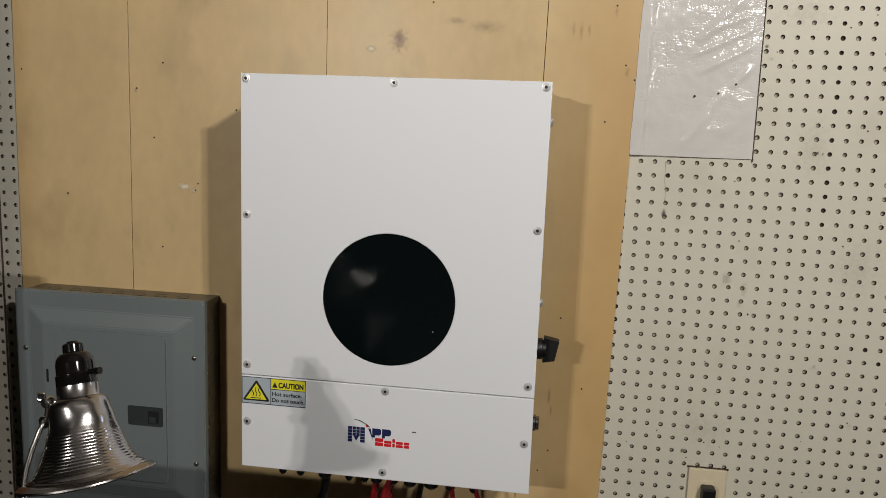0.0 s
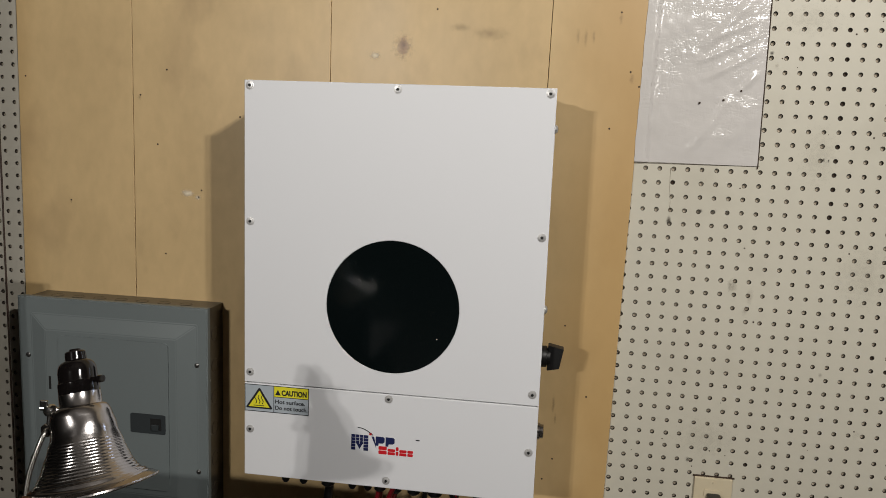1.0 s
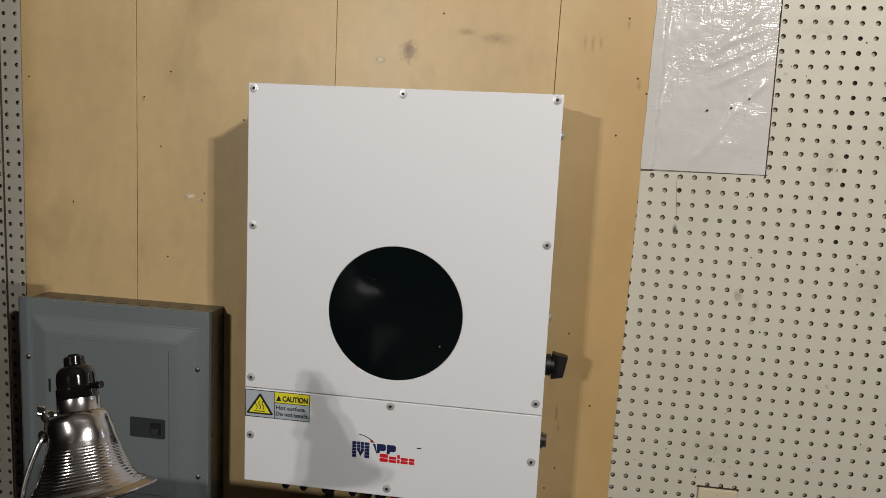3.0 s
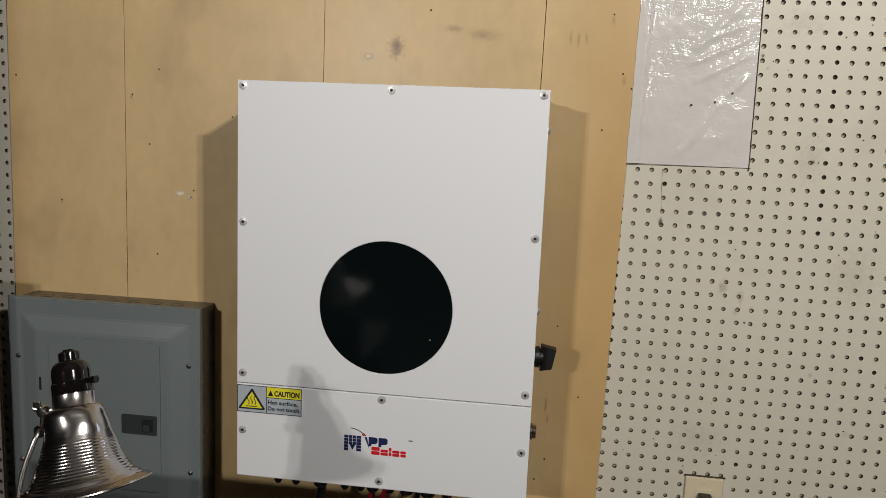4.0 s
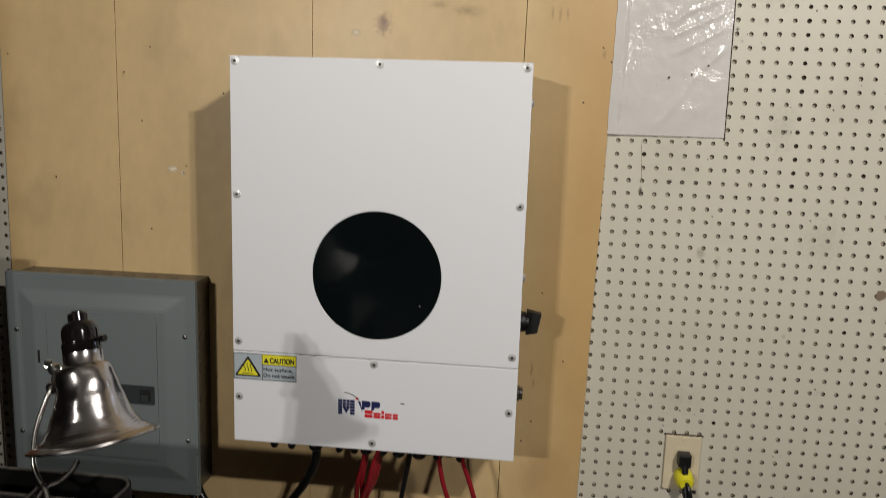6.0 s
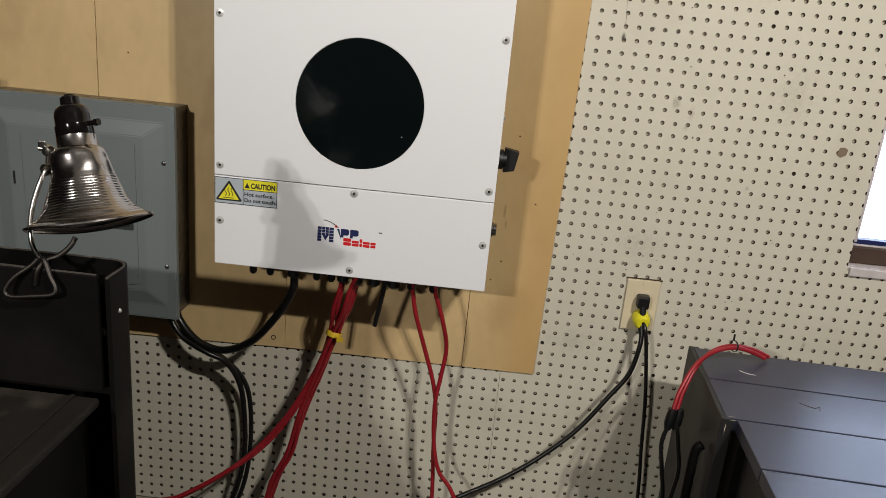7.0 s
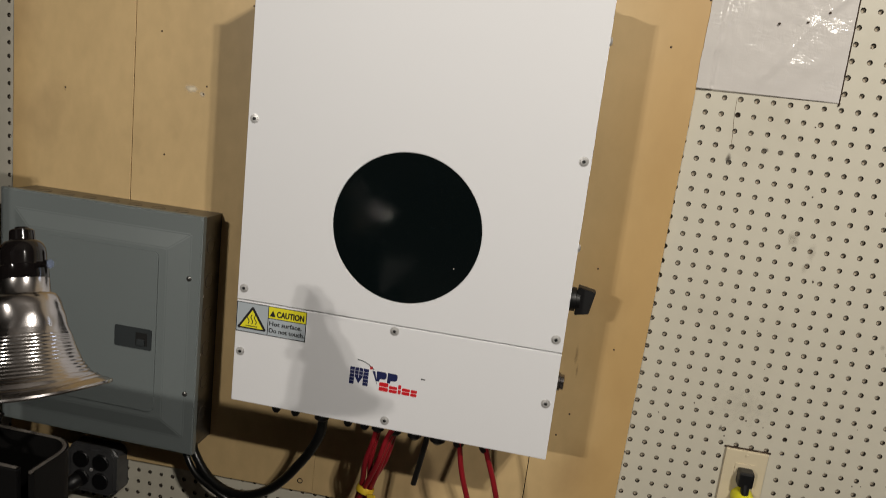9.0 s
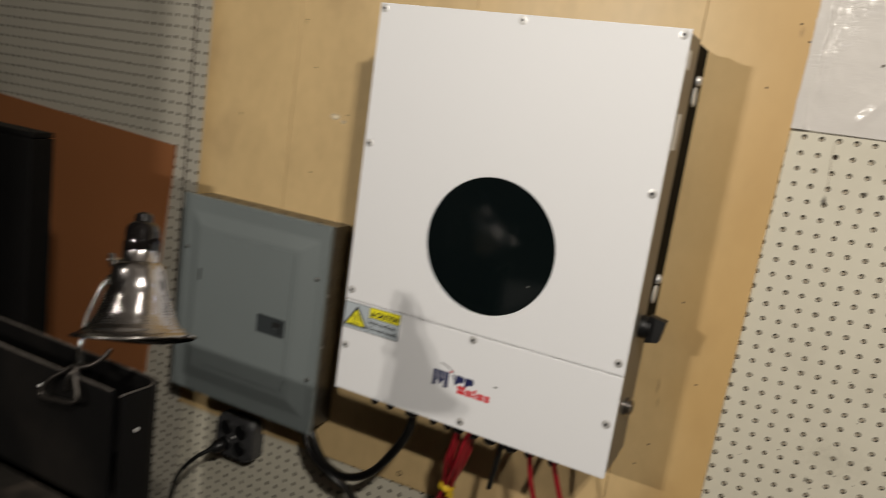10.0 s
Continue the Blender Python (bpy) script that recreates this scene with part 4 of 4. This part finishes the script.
part("plug_body", lathe([(0.014, 0), (0.016, 0.006), (0.015, 0.022), (0.008, 0.030), (0.005, 0.042), (0, 0.042)], (-0.680, -0.046, 0.645), (-0.55, -1, -0.35), 16), BLACK, jp, smooth=True)
cable("appliance_cord", [(-0.703, -0.083, 0.626), (-0.722, -0.10, 0.608), (-0.752, -0.115, 0.565), (-0.768, -0.12, 0.50), (-0.775, -0.12, 0.40), (-0.78, -0.12, 0.2), (-0.78, -0.13, 0.012)], 0.005, RUBBER, "black cord drooping from the junction box", "cord", (0, 0, 0))

jb.location += Vector((-0.006, 0, -0.008))
jp.location += Vector((-0.006, 0, -0.008))

# ---- dark chest with a planked top, battery leads on it ----
ch = thing("storage_chest", (1.1, -0.45, 0.0), "dark slate-blue enamelled chest with a planked top", "chest")
CT = 0.865
edges = [-0.157, -0.293, -0.437, -0.579, -0.72, -0.86]
for i in range(5):
    xl = 0.648 if i < 2 else 0.664
    part("top_panel", box(xl, 1.62, edges[i + 1] + 0.0019, edges[i] - 0.0019, CT - 0.022, CT, 0.0012), CHEST, ch, "dark blue-grey top panel")
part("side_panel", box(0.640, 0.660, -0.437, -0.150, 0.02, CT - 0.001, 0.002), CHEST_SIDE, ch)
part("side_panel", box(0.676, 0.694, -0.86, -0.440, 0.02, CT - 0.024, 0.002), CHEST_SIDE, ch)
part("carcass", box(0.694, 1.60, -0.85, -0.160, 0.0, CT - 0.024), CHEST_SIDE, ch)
part("corner_post", box(0.662, 0.676, -0.475, -0.441, 0.02, CT - 0.024, 0.002), BLKSTEEL, ch, "black corner post")
part("tape_scrap", box(0.646, 0.668, -0.4435, -0.4315, CT + 0.0002, CT + 0.0012), PALE, ch, "torn scrap of pale tape")
part("tape_scrap", box(0.6455, 0.6475, -0.4425, -0.4345, CT - 0.03, CT + 0.0006), PALE, ch, "torn scrap of pale tape")
part("scratch", tube([(0.715, -0.243, CT), (0.728, -0.252, CT + 0.0004), (0.742, -0.254, CT)], 0.0009, sides=6), STICK, ch, "pale scratch")
part("scratch", tube([(0.79, -0.345, CT), (0.81, -0.358, CT + 0.0004), (0.822, -0.352, CT), (0.818, -0.366, CT)], 0.0007, sides=6), HOLE, ch, "dark scuff")
for k in range(2):
    o = 0.010 * k
    cable("battery_lead", [(0.590 + o, -0.315 + o, 0.800), (0.600 + o, -0.302 + o, 0.838), (0.628 + o, -0.272 + o, 0.878 + o / 3), (0.668 + o, -0.243 + o, 0.896 + o / 3), (0.712 + o, -0.222 + o, 0.898), (0.752 + o, -0.206 + o, 0.885), (0.778 + o, -0.196 + o, 0.872)], 0.0040, REDW, "red battery lead draped over the chest edge", "battery lead", (0, 0, 0))
    lg = thing("lead_connector", (0.588 + 0.016 * k, -0.318, 0.79), "black taped connector on the battery lead", "connector")
    part("sleeve", lathe([(0, 0.0), (0.007, 0.001), (0.009, 0.012), (0.009, 0.030), (0.006, 0.042), (0, 0.042)], (0.590 + 0.016 * k, -0.316 + 0.010 * k, 0.806 - 0.004 * k), (-0.1, 0, -1), 12), BLACK, lg, smooth=True)
    cable("battery_lead", [(0.586 + 0.016 * k, -0.318, 0.772), (0.580 + 0.03 * k, -0.32, 0.735), (0.590 + 0.03 * k, -0.32, 0.68), (0.604 + 0.012 * k, -0.315, 0.6), (0.61, -0.31, 0.4), (0.61 + 0.01 * k, -0.31, 0.012)], 0.0040, RUBBER, "black lead hanging beside the chest", "battery lead", (0, 0, 0))
tie_ = thing("cable_tie", (0.705, -0.222, 0.90), "black cable tie round the red leads", "cable tie")
part("band", lathe([(0.0105, -0.002), (0.0113, -0.001), (0.0113, 0.001), (0.0105, 0.002)], (0.709, -0.216, 0.899), (0.9, 0.35, -0.02), 16), BLACK, tie_)
part("tail", box(0.704, 0.707, -0.218, -0.2155, 0.911, 0.923), BLACK, tie_)
hd = part("pull_handle", tube([(0.630, -0.40, 0.79), (0.622, -0.40, 0.78), (0.620, -0.40, 0.74), (0.622, -0.40, 0.64), (0.632, -0.40, 0.62)], 0.008), BLKSTEEL, ch, "black pull handle", smooth=True)

ch.rotation_euler.z = -0.05
ch.location += Vector((-0.0105, -0.0265, 0))

# ---- brown hardboard and dark panel at the left ----
hb = thing("hardboard_sheet", (-1.3, -0.006, 0.7), "plain brown hardboard sheet leaning on the pegboard", "board")
part("sheet", plate([(-1.75, 0.70), (-1.008, 0.66), (-0.951, 1.309), (-1.75, 1.362)], -0.0065, -0.0008), BROWN, hb)
dk = thing("dark_panel", (-1.1, -0.45, 0), "tall rough black panel standing on the floor", "panel")
part("panel_board", box(-1.55, -0.820, -0.47, -0.43, 0.0, 1.338, 0.006), BLKSTEEL, dk)
part("top_cap", box(-1.552, -0.818, -0.473, -0.427, 1.3375, 1.348, 0.003), BLKSTEEL, dk, "black folded top cap")
part("edge_strip", box(-0.8205, -0.8170, -0.472, -0.428, 0.0, 1.337, 0.001), BLKSTEEL, dk, "black folded edge strip")

# ---- grey sheet low against the pegboard ----
gs = thing("grey_sheet", (-0.68, -0.02, 0), "plain grey sheet with a white edge strip leaning on the pegboard", "panel")
part("sheet_board", plate([(-0.80, 0.0), (-0.562, 0.0), (-0.601, 0.437), (-0.80, 0.43)], -0.022, -0.012), SHEETG, gs)
part("edge_strip", plate([(-0.5618, 0.0), (-0.5575, 0.0), (-0.5965, 0.441), (-0.6008, 0.441)], -0.024, -0.010), STICK, gs, "white edge strip")

# ---- black steel appliance with a raised back ----
ap = thing("black_appliance", (-0.5, -1.0, 0), "black steel appliance with a scuffed top and raised back", "appliance")
BX, BZ = -0.205, 1.128


def bent_sheet(line, thick, z0, z1):
    """A sheet bent along a line of (x, y) pairs, standing upright."""
    own = bmesh.new()
    q = [Vector((x, y, 0)) for x, y in line]
    rows = []
    for i, p in enumerate(q):
        d = (q[min(i + 1, len(q) - 1)] - q[max(i - 1, 0)]).normalized()
        n_ = Vector((-d.y, d.x, 0)) * thick
        rows.append([own.verts.new(v) for v in ((p.x, p.y, z0), (p.x, p.y, z1), (p.x - n_.x, p.y - n_.y, z1), (p.x - n_.x, p.y - n_.y, z0))])
    for r0, r1 in zip(rows, rows[1:]):
        for k in range(4):
            own.faces.new((r0[k], r0[(k + 1) % 4], r1[(k + 1) % 4], r1[k]))
    own.faces.new(rows[0]), own.faces.new(rows[-1])
    return own


bend = [(-0.80, -0.727), (BX - 0.024, -0.727)] + [(BX - 0.024 + 0.024 * math.sin(radians(a_)), -0.751 + 0.024 * math.cos(radians(a_))) for a_ in range(15, 91, 15)] + [(BX, -0.788)]
sidep = part("back_shell", bent_sheet(bend, 0.006, 0.05, BZ - 0.001), BLKSTEEL, ap, "black bent steel back with a rounded corner", smooth=True)
part("worn_rim", tube([(x - 0.002, y - 0.003, BZ - 0.001) for x, y in bend], 0.0017, sides=6, raw=True), WORNEDGE, sidep, "bare worn rim", smooth=True)
part("worn_rim", tube([(-0.80, -0.794, BZ + 0.002), (-0.5, -0.794, BZ + 0.003), (BX - 0.012, -0.794, BZ + 0.002)], 0.0022, n=6, sides=6), WORNEDGE, ap, "bare worn rim", smooth=True)
part("front_plate", box(-0.80, BX - 0.010, -0.797, -0.791, 0.985, BZ + 0.003, 0.0015), BLKSTEEL, ap)
part("cavity_floor", box(-0.80, BX - 0.007, -0.790, -0.736, 1.055, 1.062), BLKSTEEL, ap)
part("flange_screw", lathe([(0, 0.002), (0.002, 0.0017), (0.0029, 0)], (BX, -0.768, 1.0785), (1, 0, 0), 12), SCREW, sidep, smooth=True)
part("plate_screw", lathe([(0, 0.002), (0.002, 0.0017), (0.0029, 0)], (-0.335, -0.797, 1.103), (0, -1, 0), 12), SCREW, ap, smooth=True)
top = bmesh.new()
box(-0.80, -0.219, -1.26, -0.798, 0.966, 0.977, 0.003, bm=top)
part("top_plate", top, WORN, ap, "scuffed worn top")
part("raised_lip", box(-0.252, -0.247, -1.26, -0.80, 0.9772, 0.9795, 0.001), WORN, ap)
part("lower_body", box(-0.80, -0.240, -1.22, -0.80, 0.06, 0.965), BLKSTEEL, ap)
for x in (-0.77, -0.25):
    for y in (-1.2, -0.76):
        part("foot", lathe([(0.018, 0), (0.02, 0.01), (0.015, 0.062), (0, 0.062)], (x, y, 0), (0, 0, 1), 14), BLACK, ap)
part("side_handle", tube([(-0.222, -1.02, 0.90), (-0.19, -1.02, 0.90), (-0.185, -0.98, 0.90), (-0.19, -0.94, 0.90), (-0.222, -0.94, 0.90)], 0.004), WIRE, ap, smooth=True)

ap.location += Vector((-0.001, 0.009, 0.003))

# ---- clamp lamp ----
C = Vector((-0.238, -0.742, 1.176))
TOP = Vector((-0.2785, -0.7023, 1.3195))
AX = (TOP - C).normalized()
lamp = thing("clamp_lamp", tuple(C), "dented spun-aluminium clamp lamp with a black socket", "clamp lamp")
prof = [(0.0702, -0.001), (0.0716, 0.0004), (0.0712, 0.0022), (0.0690, 0.0030), (0.0655, 0.0050)]
SHAPE = ((0.0060, 0.0615), (0.010, 0.0575), (0.016, 0.0525), (0.027, 0.0460), (0.045, 0.0385), (0.060, 0.0346), (0.075, 0.0318), (0.082, 0.0306))
for k in range(120):
    s = 0.0060 + 0.0760 * k / 119
    for (s1, r1), (s2, r2) in zip(SHAPE, SHAPE[1:]):
        if s1 <= s <= s2 + 1e-9:
            r = r1 + (r2 - r1) * (s - s1) / (s2 - s1)
    fade = max(0.0, min(1.0, (0.056 - s) / 0.006))
    prof.append((r + 0.00024 * fade * math.sin(2 * math.pi * s / 0.0033), s))
prof += [(0.0294, 0.0860), (0.0278, 0.0888), (0.0258, 0.0908), (0.0232, 0.0920)]
inner = [(max(r - 0.0012, 0.02), h - 0.0006) for r, h in reversed(prof[3:])]
sh = lathe(prof + inner, C, AX, 72)
# knocks in the reflector: a round dent by the swivel and a crease down the flank
DENTS = ((Vector((-0.262, -0.786, 1.250)), 0.014, 0.0045), (Vector((-0.222, -0.782, 1.232)), 0.012, 0.0016), (Vector((-0.246, -0.800, 1.222)), 0.016, 0.0014))
for v in sh.verts:
    q = v.co - C
    h = q.dot(AX)
    rad = q - AX * h
    d = noise.noise((v.co.x * 38, v.co.y * 38, v.co.z * 38)) * 0.0027 + noise.noise((v.co.x * 90, v.co.y * 90, v.co.z * 90)) * 0.0004
    if rad.length > 1e-5:
        v.co += rad.normalized() * d * (0.35 + min(1.0, h / 0.05)) * 0.8
    for at, wide, deep in DENTS:
        far = (v.co - at).length / wide
        if far < 1 and rad.length > 1e-5:
            v.co -= rad.normalized() * deep * (1 - far * far) ** 2
    v.co += AX * (0.003 * math.sin(math.atan2(rad.y, rad.x) * 2 + 0.6) if h < 0.01 else 0)
part("reflector", sh, ALU, lamp, "dented ribbed aluminium reflector", smooth=True)
part("collar", lathe([(0.0230, 0.0915), (0.0222, 0.0925), (0.0218, 0.1060), (0.0212, 0.1065)], C, AX, 32), ALU, lamp, "polished collar", smooth=True)
sock = part("socket", lathe([(0.0, 0.104), (0.0208, 0.104), (0.0216, 0.1055), (0.0216, 0.1185), (0.0206, 0.1192), (0.0203, 0.1205), (0.0203, 0.1300), (0.0196, 0.1350), (0.0178, 0.1390), (0.0150, 0.1418), (0.0112, 0.1432), (0.0108, 0.1520), (0.0092, 0.1535), (0.0062, 0.1537), (0.0058, 0.1556), (0.0, 0.1558)], C, AX, 32), BAKE, lamp, "black bakelite socket", smooth=True)
kq = C + AX * 0.118 + Vector((0.0185, -0.004, 0.006))
part("turn_switch", lathe([(0.003, 0), (0.003, 0.010), (0.0042, 0.0105), (0.0042, 0.016), (0, 0.016)], kq, (1, -0.2, 0.25), 10), BAKE, sock)
nut = C + AX * 0.094 + Vector((-0.0290, -0.012, -0.006))
part("swivel_ball", lathe([(0, -0.007), (0.0055, -0.005), (0.0072, 0), (0.0055, 0.005), (0, 0.007)], nut, (0.2, 1, 0), 16), PLATED, lamp, smooth=True)
part("wing_screw", box(nut.x - 0.012, nut.x - 0.003, nut.y - 0.0015, nut.y + 0.0015, nut.z - 0.001, nut.z + 0.011, 0.001), PLATED, lamp)
part("swivel_bolt", tube([tuple(nut + Vector((-0.012, 0, 0.002))), tuple(nut + Vector((0.02, 0.004, 0)))], 0.0024, raw=True), PLATED, lamp)
p0 = nut + Vector((-0.002, -0.002, -0.022))
part("lower_pivot", lathe([(0, -0.004), (0.007, -0.004), (0.0078, 0), (0.007, 0.004), (0, 0.004)], p0, (0.2, 1, 0), 16), PLATED, lamp, smooth=True)
part("link", tube([tuple(nut), tuple(p0)], 0.0028, raw=True), PLATED, lamp)
part("clamp_arm", tube([tuple(p0), (-0.290, -0.745, 1.235), (-0.298, -0.760, 1.195), (-0.296, -0.770, 1.160), (-0.282, -0.780, 1.143), (-0.268, -0.784, 1.138)], 0.0028), PLATED, lamp, "bent bright metal clamp arm", smooth=True)
part("clamp_jaw", tube([(-0.274, -0.803, 1.118), (-0.270, -0.803, 1.136), (-0.264, -0.796, 1.146), (-0.254, -0.787, 1.150), (-0.244, -0.780, 1.160), (-0.240, -0.774, 1.170)], 0.003), WIRE, lamp, smooth=True)
part("clamp_grip", tube([(-0.266, -0.800, 1.150), (-0.261, -0.803, 1.148), (-0.253, -0.808, 1.133), (-0.245, -0.812, 1.120), (-0.249, -0.814, 1.113), (-0.272, -0.815, 1.109), (-0.296, -0.815, 1.106), (-0.303, -0.814, 1.112), (-0.294, -0.810, 1.127), (-0.277, -0.804, 1.141), (-0.270, -0.801, 1.149)], 0.0028), WIRE, lamp, "triangular wire grip", smooth=True)
lamp.location += Vector((-0.0132, 0.013, -0.002))
